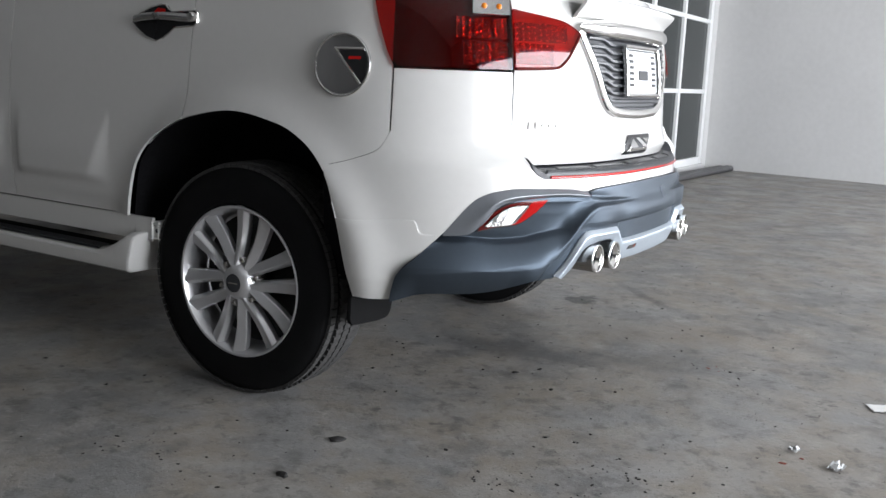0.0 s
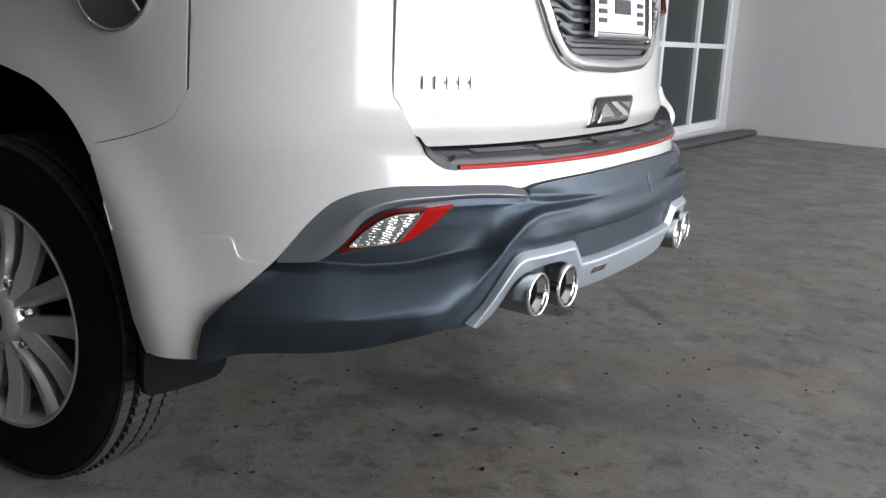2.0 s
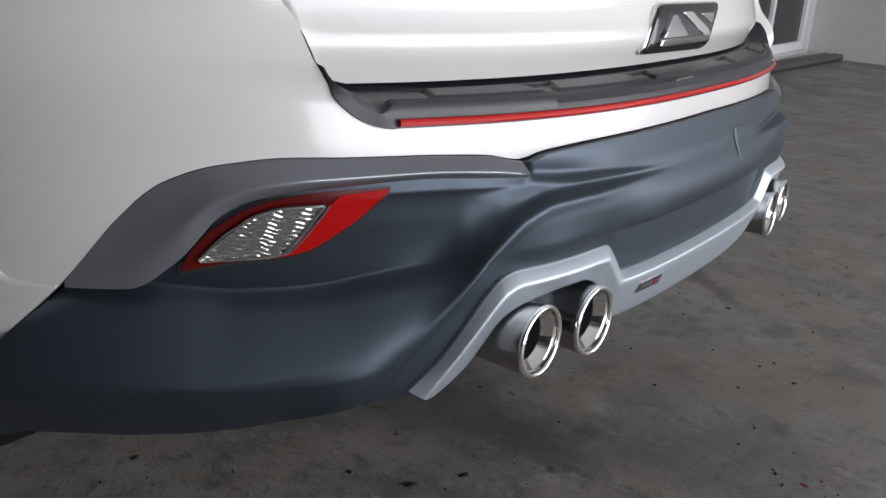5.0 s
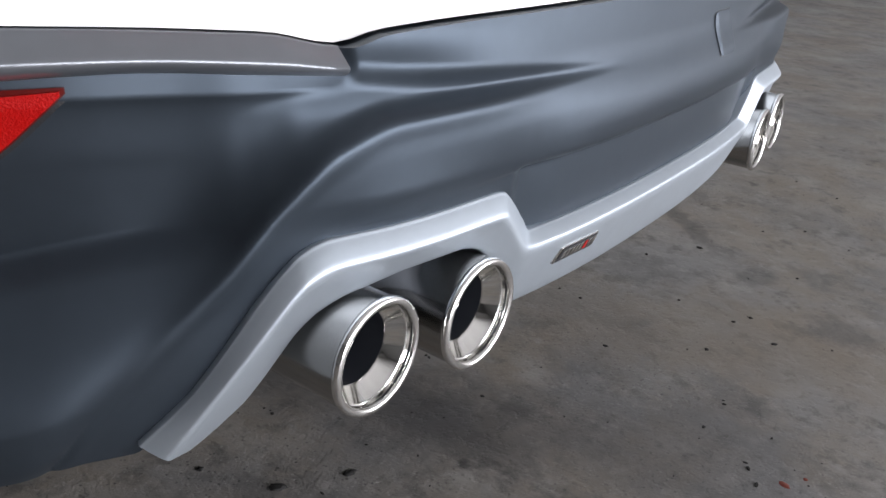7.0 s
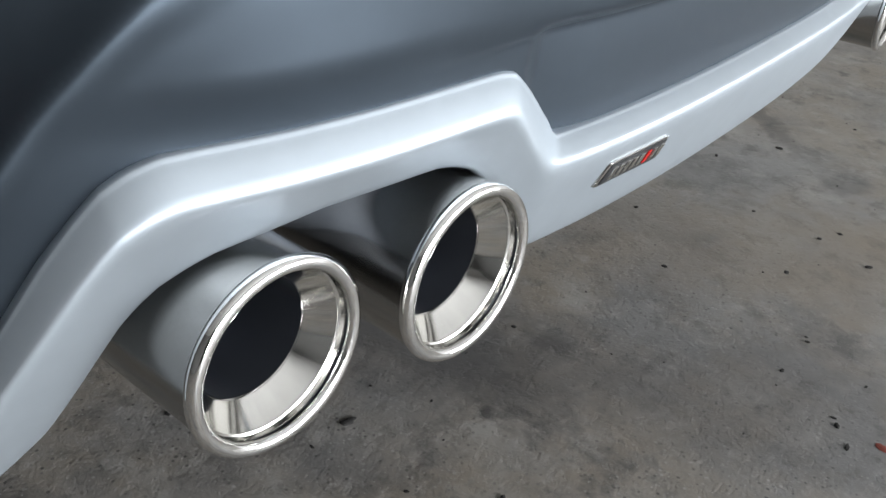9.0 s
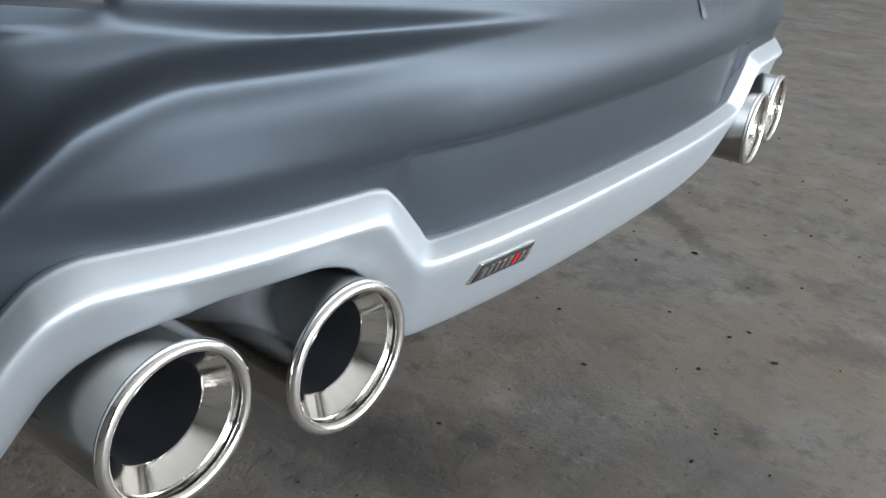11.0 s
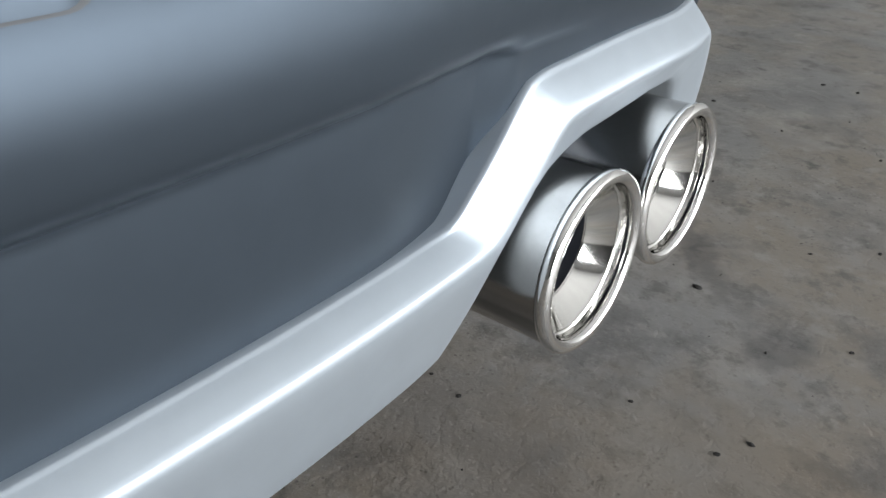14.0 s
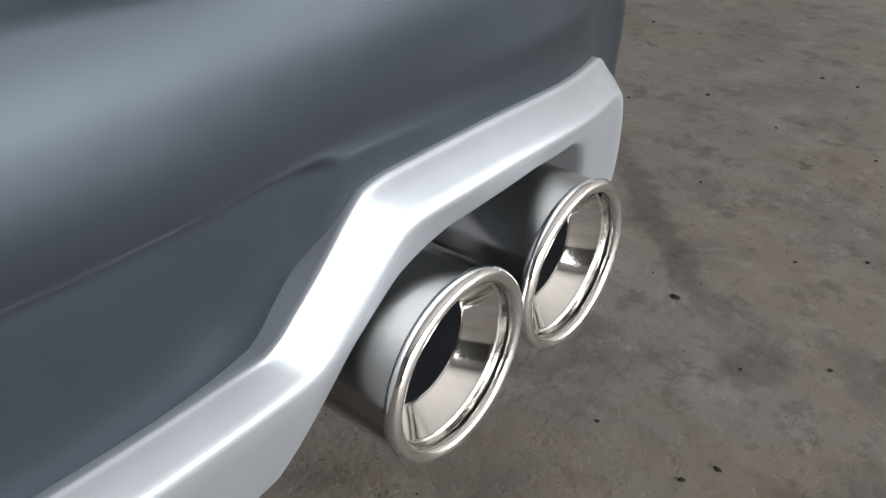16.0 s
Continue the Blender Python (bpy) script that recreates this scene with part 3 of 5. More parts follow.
def car():
    c = thing("car", "pearl white sport utility vehicle with dark grey body kit", "car")
    for side in (1, -1):
        s = side
        # flank behind the door
        front = across(0.20, -0.42, 50)
        xs = sorted({*across(-0.495, -0.455, 6), *across(-0.455, 0.30, 40), *across(0.30, 0.37, 8)})

        def side_lo(p):
            return ARCH(X0 - (abs(p) - 1)) if abs(p) > 1 else ARCH(section(BUMPER_AT, p, 0.8).x)

        ps = [1 + X0 - x for x in xs if x <= X0]
        door_split = 1 + X0 + 0.216
        quarter = [p for p in ps if p < door_split] + [door_split]
        quarter = sorted(set(quarter) | {1 - k * 0.006 for k in range(0, 33)})
        quarter = [s * p for p in quarter if p >= 0.806]

        def q_lo(p):
            q = abs(p)
            if q < 0.968:
                return SEAM(q) + 0.0008
            return side_lo(p)

        panel("quarter_panel", quarter, q_lo, lambda p: 1.40, 26, body_at, WHITE, c)
        doors = sorted({door_split + 0.005, *[p for p in ps if p > door_split], *across(1.795, 2.462, 70)})
        panel("rear_door", [s * p for p in doors], lambda p: side_lo(p) if abs(p) < 1.79 else 0.545, lambda p: 1.40, 60, body_at, WHITE, c)
        panel("front_door", [s * p for p in across(2.468, 3.60, 60)], lambda p: 0.545, lambda p: 1.40, 60, body_at, WHITE, c)

        def fender_lo(p):
            return max(0.40, 0.42 + math.sqrt(max(0.0, 0.46 ** 2 - (X0 - abs(p) + 1 + 2.845) ** 2)))

        panel("front_fender", [s * p for p in across(3.606, 4.98, 60)], fender_lo, lambda p: 1.40 - 0.34 * smooth(3.6, 4.2, abs(p)), 14, body_at, WHITE, c)
        panel("sill", [s * p for p in across(1.705, 4.2, 40)], lambda p: 0.46, lambda p: 0.54, 6, shell(BUMPER_AT, lambda p, z: -0.004), WHITE, c)
        # tail lamp: red lens, dark housing, bright reflector, clear strip with two bulbs
        swept = curve([(0.472, 1.074), (0.795, 1.070), (0.815, 1.10), (0.84, 1.17), (0.865, 1.262), (0.875, 1.32)])
        lamp = panel("tail_lamp", [s * p for p in across(0.472, 0.872, 40)], lambda p: swept(abs(p)), lambda p: 1.33, 12,
                     shell(BUMPER_AT, lambda p, z: 0.010), LENS, c, "dark red tail lamp lens", 0.03)
        panel("lamp_housing", [s * p for p in across(0.476, 0.862, 24)], lambda p: swept(abs(p)) + 0.006, lambda p: 1.325, 6,
              shell(BUMPER_AT, lambda p, z: -0.022), HOUSING, lamp, "dark red lamp housing")
        for a, d, lo, hi in ((0.478, 0.630, 1.160, 1.218), (0.478, 0.610, 1.086, 1.152)):
            panel("lamp_reflector", [s * p for p in across(a, d, 30)], lambda p: lo, lambda p: hi, 20,
                  shell(BUMPER_AT, lambda p, z: -0.012 + 0.003 * math.sin(abs(p) * 330) + 0.003 * math.sin(z * 420 + 1.5 * math.sin(abs(p) * 90))), FACET, lamp, "silver faceted reflector")
        panel("clear_strip", [s * p for p in across(0.474, 0.585, 16)], lambda p: 1.224, lambda p: 1.272 + 0.02 * smooth(0.5, 0.58, abs(p)), 5,
                      shell(BUMPER_AT, lambda p, z: 0.0125 + 0.0008 * math.sin(abs(p) * 420)), FACET, lamp, "clear strip of the lamp")
        for p in (0.508, 0.552):
            bm = bmesh.new()
            bmesh.ops.create_icosphere(bm, subdivisions=2, radius=0.0085, matrix=Matrix.Translation(body_at(s * p, 1.245, 0.012)))
            part("bulb", bm, AMBER, lamp, "amber bulb")
        g_top = curve([(0.238, 1.192), (0.295, 1.218), (0.44, 1.238), (0.464, 1.242)])
        g_low = curve([(0.238, 1.188), (0.262, 1.150), (0.300, 1.102), (0.330, 1.082), (0.464, 1.074)])
        lamp = panel("gate_lamp", [s * p for p in across(0.240, 0.4635, 26)], lambda p: g_low(abs(p)), lambda p: max(g_low(abs(p)) + 0.002, g_top(abs(p))), 8,
                     shell(GATE_AT, lambda p, z: 0.012), LENS, c, "red tail lamp lens on the tailgate")
        for a, d, lo, hi in ((0.335, 0.458, 1.092, 1.150), (0.285, 0.458, 1.156, 1.208)):
            panel("lamp_reflector", [s * p for p in across(a, d, 36)], lambda p: lo, lambda p: hi, 20,
                  shell(GATE_AT, lambda p, z: 0.003 + 0.0022 * math.sin(abs(p) * 330) + 0.0022 * math.sin(z * 420 + 1.5 * math.sin(abs(p) * 90))), FACET, lamp, "silver faceted reflector")
        at = shell(GATE_AT, lambda p, z: 0.012)
        bm = bmesh.new()
        tube(bm, [at(s * p, g_low(p) + 0.003) for p in across(0.2405, 0.462, 40)], 0.0045, 8)
        part("lens_edge", bm, DEEP_RED, lamp, "dark red edge of the lens")
    # dark skin behind the gaps, its near-black colour standing for their shade
    inner = shell(BUMPER_AT, lambda p, z: -0.055)
    panel("inner_shell", [*across(-1.0, 1.0, 60)], lambda p: 0.43 if abs(p) > 0.36 else 0.60, lambda p: 1.40, 12, inner, VOID, c, "dark sheet standing for the shade behind the panels")
    # bumper cover: both corners and the strip under the step cover
    left = sorted({*[0.968 - k * 0.006 for k in range(0, 27)], *across(0.411, 0.436, 8), *across(0.438, 0.450, 16), *across(0.452, 0.464, 6), 0.4660, 0.4667, *across(0.472, 0.70, 36), *across(0.704, 0.76, 16), *across(0.765, 0.802, 6), 0.8035, 0.806})

    def b_lo(p):
        q = abs(p)
        if q > 0.806:
            return max(0.408, ARCH(section(BUMPER_AT, q, 0.6).x)) if q > 0.90 else 0.410
        return KIT_TOP(q) + 0.002

    def b_hi(p):
        q = abs(p)
        if q > 0.802:
            return SEAM(q) - 0.0008
        if q < 0.411:
            return 0.782 - 0.0065 * smooth(0.380, 0.395, q)
        return 1.068 if q > 0.4665 else GATE_EDGE(q)

    ps = [-p for p in reversed(left)] + across(-0.405, 0.405, 80) + left
    def b_level(a, k):
        return a + (0.74 - a) * k / 40 if k < 40 and a < 0.74 else 0.74 + (1.068 - 0.74) * (k - 40) / 66

    panel("bumper_cover", ps, b_lo, b_hi, 106, bump_at, WHITE, c, "white bumper cover", angle=50, levels=b_level)
    # painted kit piece laid over each lower corner
    over = sorted({*across(0.696, 0.742, 12), *across(0.744, 0.766, 23), *across(0.77, 0.802, 8), 0.8035, 0.806, *across(0.812, 0.952, 36)})
    for s in (1, -1):
        panel("corner_overlay", [s * p for p in over], b_lo, lambda p: max(b_lo(p) + 0.001, KIT_SEAM(abs(p))), 30,
              shell(BUMPER_AT, lambda p, z: flare(p, z) + 0.0035 - 0.0015 * smooth(0.004, 0.0, KIT_SEAM(abs(p)) - z)), WHITE, c, "white kit piece over the bumper corner", 0.008, 40, 0.0015)
    return c


def upper_body(c):
    """Roof, glass and nose, which close the car above the belt line and ahead of the doors."""
    stations = [(0.82, 0.66, 1.40, 1.42), (0.66, 0.66, 1.40, 1.70), (0.45, 0.645, 1.40, 1.78), (-0.60, 0.65, 1.40, 1.83), (-1.60, 0.64, 1.40, 1.80), (-1.95, 0.63, 1.40, 1.74), (-2.62, 0.66, 1.40, 1.41)]
    for name, mat, parts in (("side_glass", TINT, (0.0, 0.78)), ("roof", WHITE, (0.78, 1.0))):
        bm = bmesh.new()
        rows = []
        for x, w, lo, hi in stations:
            h = hi - lo
            ring = []
            for side in (-1, 1):
                pts = [(0.80 - (0.80 - w) * u, lo + h * u) for u in ((0.0, 0.4, 0.78) if name == "side_glass" else (0.78, 0.93, 1.0))]
                if name == "roof":
                    pts[1] = (pts[1][0] - 0.02, pts[1][1])
                    pts[2] = (w - 0.12, hi)
                ring += [Vector((x, side * y, z)) for y, z in (pts if side < 0 else reversed(pts))]
            rows.append([bm.verts.new(v) for v in ring])
        for g, h in zip(rows, rows[1:]):
            for k in range(5):
                if name == "roof" or k != 2:
                    bm.faces.new((g[k], h[k], h[k + 1], g[k + 1]))
        part(name, bm, mat, c, "white roof" if name == "roof" else "dark tinted windows", 40)
    bm = bmesh.new()
    rows = []
    for x, z in ((-2.60, 1.40), (-2.66, 1.36), (-2.9, 1.10), (-3.5, 1.06), (-3.68, 1.02), (-3.72, 0.80), (-3.70, 0.45)):
        rows.append([bm.verts.new((x - 0.10 * (1 - (k / 6) ** 2), side * 0.885 * k / 6, z - 0.05 * (k / 6) ** 3)) for side, k in [(-1, 6), (-1, 4), (-1, 2), (1, 0), (1, 2), (1, 4), (1, 6)]])
    for g, h in zip(rows, rows[1:]):
        for k in range(6):
            bm.faces.new((g[k], h[k], h[k + 1], g[k + 1]))
    part("bonnet", bm, WHITE, c, "white bonnet and nose", 40)


CAR = car()
upper_body(CAR)


def bodykit(c):
    ps = sorted({*across(-0.806, -0.50, 50), *across(-0.50, 0.50, 560), *across(0.50, 0.806, 50)})
    k = panel("rear_body_kit", ps, lambda p: KIT_LOW(abs(p)), lambda p: KIT_TOP(abs(p)), 171, kit_at, KIT, c, "satin dark grey bumper kit", 0.03, 60,
              levels=lambda a, k: 0.404 + 0.002 * k)
    return k


bodykit(CAR)

# ---- silver diffuser: upper edge, ridge and lower edge, from the outer leg to the middle ----
TOP_EDGE = [(0.378, 0.491), (0.351, 0.5235), (0.317, 0.5825), (0.2995, 0.607), (0.283, 0.6155), (0.236, 0.616), (0.182, 0.6142), (0.159, 0.6108), (0.1405, 0.5825), (0.131, 0.5685), (0.105, 0.567), (0.0, 0.567)]
RIDGE = [(0.366, 0.4875), (0.3415, 0.529), (0.310, 0.5785), (0.2980, 0.5940), (0.282, 0.602), (0.236, 0.603), (0.183, 0.601), (0.165, 0.5981), (0.152, 0.5765), (0.14, 0.561), (0.105, 0.559), (0.0, 0.56)]
LOW_EDGE = [(0.349, 0.4785), (0.3230, 0.5065), (0.2990, 0.5495), (0.2870, 0.5632), (0.270, 0.5721), (0.235, 0.579), (0.192, 0.577), (0.174, 0.568), (0.159, 0.546), (0.1370, 0.5000), (0.105, 0.4955), (0.0, 0.4945)]


def along(points, n):
    """Points on a polyline with gently rounded corners; n steps a leg."""
    out = []
    m = len(points)
    for i in range(m - 1):
        p0, p1, p2, p3 = (Vector(points[max(0, min(m - 1, j))]) for j in (i - 1, i, i + 1, i + 2))
        for k in range(n):
            t = k / n
            line = p1.lerp(p2, t)
            cr = 0.5 * ((2 * p1) + (p2 - p0) * t + (2 * p0 - 5 * p1 + 4 * p2 - p3) * t * t + (3 * p1 - p0 - 3 * p2 + p3) * t ** 3)
            out.append(line.lerp(cr, 0.55))
    out.append(Vector(points[-1]))
    return out


def diffuser(c):
    at = shell(KIT_AT, lambda p, z: 0.018 * smooth(0.12, 0.26, abs(p)) * smooth(0.62, 0.40, abs(p)))
    n = 8
    a, r, l = along(TOP_EDGE, n), along(RIDGE, n), along(LOW_EDGE, n)
    full = [(*[(v.x, v.y) for v in row],) for row in zip(a, r, l)]
    full = full + [tuple((-x, z) for x, z in row) for row in reversed(full[:-1])]
    bm = bmesh.new()
    rows = []
    for (ax, az), (rx, rz), (lx, lz) in full:
        if ax < 0:
            # the far arch sits a little lower at its outer corner
            az, rz = (z - 0.0070 * smooth(0.20, 0.285, -x) * smooth(0.36, 0.315, -x) for x, z in ((ax, az), (rx, rz)))
        prof = [(0.0, 0.0, -0.03), (0.0, 0.0, -0.001), (0.0, 0.0, 0.0018), (0.04, 0.0, 0.0027), (0.10, 0.0, 0.0035), (0.15, 0.0, 0.0043), (0.22, 0.0, 0.0058), (0.45, 0.0, 0.0100), (0.74, 0.0, 0.0147), (0.88, 0.0, 0.0168), (1.0, 0.0, 0.0179),
                (1.0, 0.05, 0.0181), (1.0, 0.10, 0.0178), (1.0, 0.17, 0.0169), (1.0, 0.27, 0.0149), (1.0, 0.5, 0.0108), (1.0, 0.75, 0.0066), (1.0, 0.92, 0.0034), (1.0, 0.98, 0.0012), (1.0, 1.0, -0.002), (1.0, 1.0, -0.045)]
        line = []
        leg = smooth(0.122, 0.141, abs(ax)) * smooth(0.164, 0.145, abs(ax))
        for u, w, off in prof:
            if w == 0 and -0.01 < off:
                off += 0.003 * leg * (1 - u)
            x, z = ax + (rx - ax) * u, az + (rz - az) * u
            x, z = x + (lx - x) * w, z + (lz - z) * w
            line.append(bm.verts.new(at(x, z, off * 0.76 if off > 0 else off)))
        rows.append(line)
    for g, h in zip(rows, rows[1:]):
        for k in range(len(g) - 1):
            bm.faces.new((g[k], h[k], h[k + 1], g[k + 1]))
    for end in (rows[0], rows[-1]):
        bm.faces.new(end)
    return part("diffuser", bm, SILVER, c, "silver painted diffuser with two tailpipe arches", 50)


diffuser(CAR)

# ---- tailpipe tips ----


def tailpipe(y, x, z, yaw, TIP_R):
    m = Matrix.Translation((x, y, z)) @ Matrix.Rotation(radians(yaw), 4, "Z")
    t = part("tailpipe_tip", bm_sleeve(m, TIP_R), SLEEVE, CAR, "brushed steel tailpipe tip with a bright rolled rim")
    bm = bmesh.new()
    ring = [(TIP_R - 0.0008 + 0.0034 * math.cos(a), -0.003 + 0.0036 * math.sin(a)) for a in [2 * math.pi * k / 12 for k in range(12)]]
    lathe(bm, ring, 72, m, True)
    part("rolled_rim", bm, CHROME, t, "polished rim")
    bm = bmesh.new()
    lathe(bm, [(TIP_R - 0.0030, -0.004), (TIP_R - 0.0038, -0.0072), (TIP_R - 0.0046, -0.0078), (TIP_R - 0.0036, -0.0084), (TIP_R - 0.0040, -0.0095), (TIP_R - 0.0132, -0.0190), (TIP_R - 0.0138, -0.0200)], 72, m)
    part("inner_cone", bm, CONE, t, "polished inner cone")
    bm = bmesh.new()
    lathe(bm, [(TIP_R - 0.0135, -0.0193), (min(TIP_R - 0.0138, 0.0275), -0.05), (0.0272, -0.15), (0.0005, -0.15)], 48, m)
    part("bore", bm, SOOT, t, "dark sooty bore")
    bm = bmesh.new()
    lathe(bm, [(0.0290, -0.1225), (0.0285, -0.130), (0.0285, -0.30)], 40, m)
    part("feed_pipe", bm, SLEEVE, t)


def bm_sleeve(m, TIP_R):
    bm = bmesh.new()
    lathe(bm, [(TIP_R + 0.001, -0.004), (TIP_R + 0.0005, -0.02), (TIP_R - 0.0004, -0.112), (TIP_R - 0.0014, -0.1165), (TIP_R - 0.0035, -0.1200), (TIP_R - 0.0070, -0.1220), (0.0285, -0.123)], 72, m)
    return bm


for y, x, z, r, yaw in ((-0.4194, 1.0277, 0.5283, 0.0410, -0.6), (-0.3174, 1.0411, 0.5258, 0.0420, -1.1), (0.3348, 1.0432, 0.5269, 0.0383, 4.8), (0.4156, 1.0366, 0.5335, 0.0376, 4.5)):
    tailpipe(y, x, z, yaw, r)


# ---- wheels ----
def wheel(parent, x, y, out):
    """out: -1 for the near flank, 1 for the far one."""
    turn = Matrix.Translation((x - 0.012, y, 0.3815)) @ Matrix.Rotation(radians(90 * out + 2.0), 4, "Z")
    R, half = 0.3815, 0.125
    bm = bmesh.new()
    prof = [(0.2470, 0.0), (0.254, 0.004), (0.266, 0.002), (0.300, 0.006), (0.335, 0.0), (0.352, -0.008), (0.364, -0.022), (0.370, -0.036), (0.372, -0.06),
            (0.3725, -0.125), (0.372, -0.19), (0.370, -0.214), (0.364, -0.228), (0.352, -0.242), (0.335, -0.25), (0.30, -0.256), (0.254, -0.254), (0.247, -0.25)]
    prof = [(r, a * 0.80) for r, a in prof]
    lathe(bm, prof, 96, turn)
    w = part("wheel", bm, RUBBER, parent, "black radial tyre on a silver twelve-spoke alloy wheel")
    # tread blocks
    bm = bmesh.new()
    n = 92
    for row, (a, wd) in enumerate([(-0.024, 0.024), (-0.062, 0.033), (-0.100, 0.029), (-0.138, 0.033), (-0.176, 0.024)]):
        for k in range(n):
            ang = 2 * math.pi * (k + 0.37 * row) / n
            skew = 0.25 if row in (1, 3) else 0.0
            m = turn @ Matrix.Rotation(ang, 4, "X") @ Matrix.Translation((a, 0, 0.3735 if 0 < row < 4 else 0.369)) @ Matrix.Rotation(skew, 4, "Z")
            box(bm, (-wd / 2, -0.0112, -0.006), (wd / 2, 0.0112, 0.0065 if 0 < row < 4 else 0.004), 0.0, m)
    part("tread", bm, TREAD, w, "tread blocks in a lighter rubber that paints in the daylight")
    # barrel and lip
    rim_turn = turn @ Matrix.Translation((0, 0, -0.004)) @ Matrix.Scale(1.042, 4)
    bm = bmesh.new()
    lathe(bm, [(0.236, -0.006), (0.2375, 0.001), (0.234, 0.003), (0.229, 0.001), (0.225, -0.006), (0.219, -0.02), (0.214, -0.05), (0.205, -0.12), (0.20, -0.22)], 96, rim_turn)
    rim = part("rim", bm, ALLOY, w, "silver alloy rim")
    bm = bmesh.new()
    lathe(bm, [(0.205, -0.09), (0.15, -0.10), (0.0005, -0.10)], 48, rim_turn)
    part("brake_backing", bm, ALLOY_DARK, w, "dark brake behind the spokes")
    # spokes in six pairs
    for k in range(6):
        for q in (-1, 1):
            bm = bmesh.new()
            ang0 = 2 * math.pi * (k + 0.26) / 6
            rings = []
            for i in range(13):
                u = i / 12
                r = 0.048 + (0.229 - 0.048) * u
                off = 0.0225 + 0.0245 * u
                wid = 0.0165 + 0.0105 * u ** 1.3
                front = 0.004 - 0.020 * math.sin(min(1.0, u * 1.25) * math.pi / 2) + 0.014 * u * u
                back = front - 0.030
                # broad face sloping to the outer side, a crisp ridge by the slot
                swell = 0.004 * math.exp(-((u - 0.30) / 0.13) ** 2)
                pts = [(back, -1.0), (front - 0.013, -0.97), (front - 0.0105, -0.86), (front - 0.001, 0.28 - swell * 60), (front + swell * 0.5, 0.40), (front - 0.001, 0.52 + swell * 60), (front - 0.010, 0.88), (front - 0.014, 0.97), (back, 1.0)]
                ring = []
                rad, tan = Vector((0, math.cos(ang0), math.sin(ang0))), Vector((0, -math.sin(ang0), math.cos(ang0)))
                reach = math.sqrt(max(1e-6, r * r - off * off))
                for a, t in pts:
                    ring.append(bm.verts.new(rim_turn @ (Vector((a, 0, 0)) + rad * reach + tan * (q * (off - t * wid)))))
                rings.append(ring)
            for g, h in zip(rings, rings[1:]):
                for j in range(9):
                    jj = (j + 1) % 9
                    bm.faces.new((g[j], g[jj], h[jj], h[j]))
            bm.faces.new(rings[0])
            bm.faces.new(rings[-1])
            part("spoke", bm, ALLOY, w, "", 16)
    bm = bmesh.new()
    lathe(bm, [(0.076, -0.042), (0.063, -0.026), (0.057, -0.006), (0.050, 0.008), (0.040, 0.016), (0.0305, 0.0195), (0.0295, 0.0195), (0.029, 0.016)], 48, rim_turn)
    part("hub", bm, ALLOY, w)
    bm = bmesh.new()
    lathe(bm, [(0.0290, 0.015), (0.0286, 0.0190), (0.0005, 0.0205)], 40, rim_turn)
    cap = part("centre_cap", bm, INK, w, "black centre cap with a plain silver bar")
    bm = bmesh.new()
    box(bm, (0.0196, -0.018, -0.003), (0.0212, 0.018, 0.003), 0.0006, rim_turn)
    part("cap_bar", bm, SATIN, cap, "plain silver bar")
    for k in range(6):
        bm = bmesh.new()
        ang = 2 * math.pi * (k + 0.26) / 6
        lathe(bm, [(0.011, -0.04), (0.0105, -0.006), (0.007, -0.001), (0.0005, -0.001)], 6,
              rim_turn @ Matrix.Translation((0, 0.0720 * math.cos(ang), 0.0720 * math.sin(ang))))
        part("wheel_nut", bm, SATIN, w)
    return w


wheel(CAR, 0.0, -0.873, -1)
wheel(CAR, 0.0, 0.873, 1)
wheel(CAR, -2.845, -0.873, -1)
wheel(CAR, -2.845, 0.873, 1)


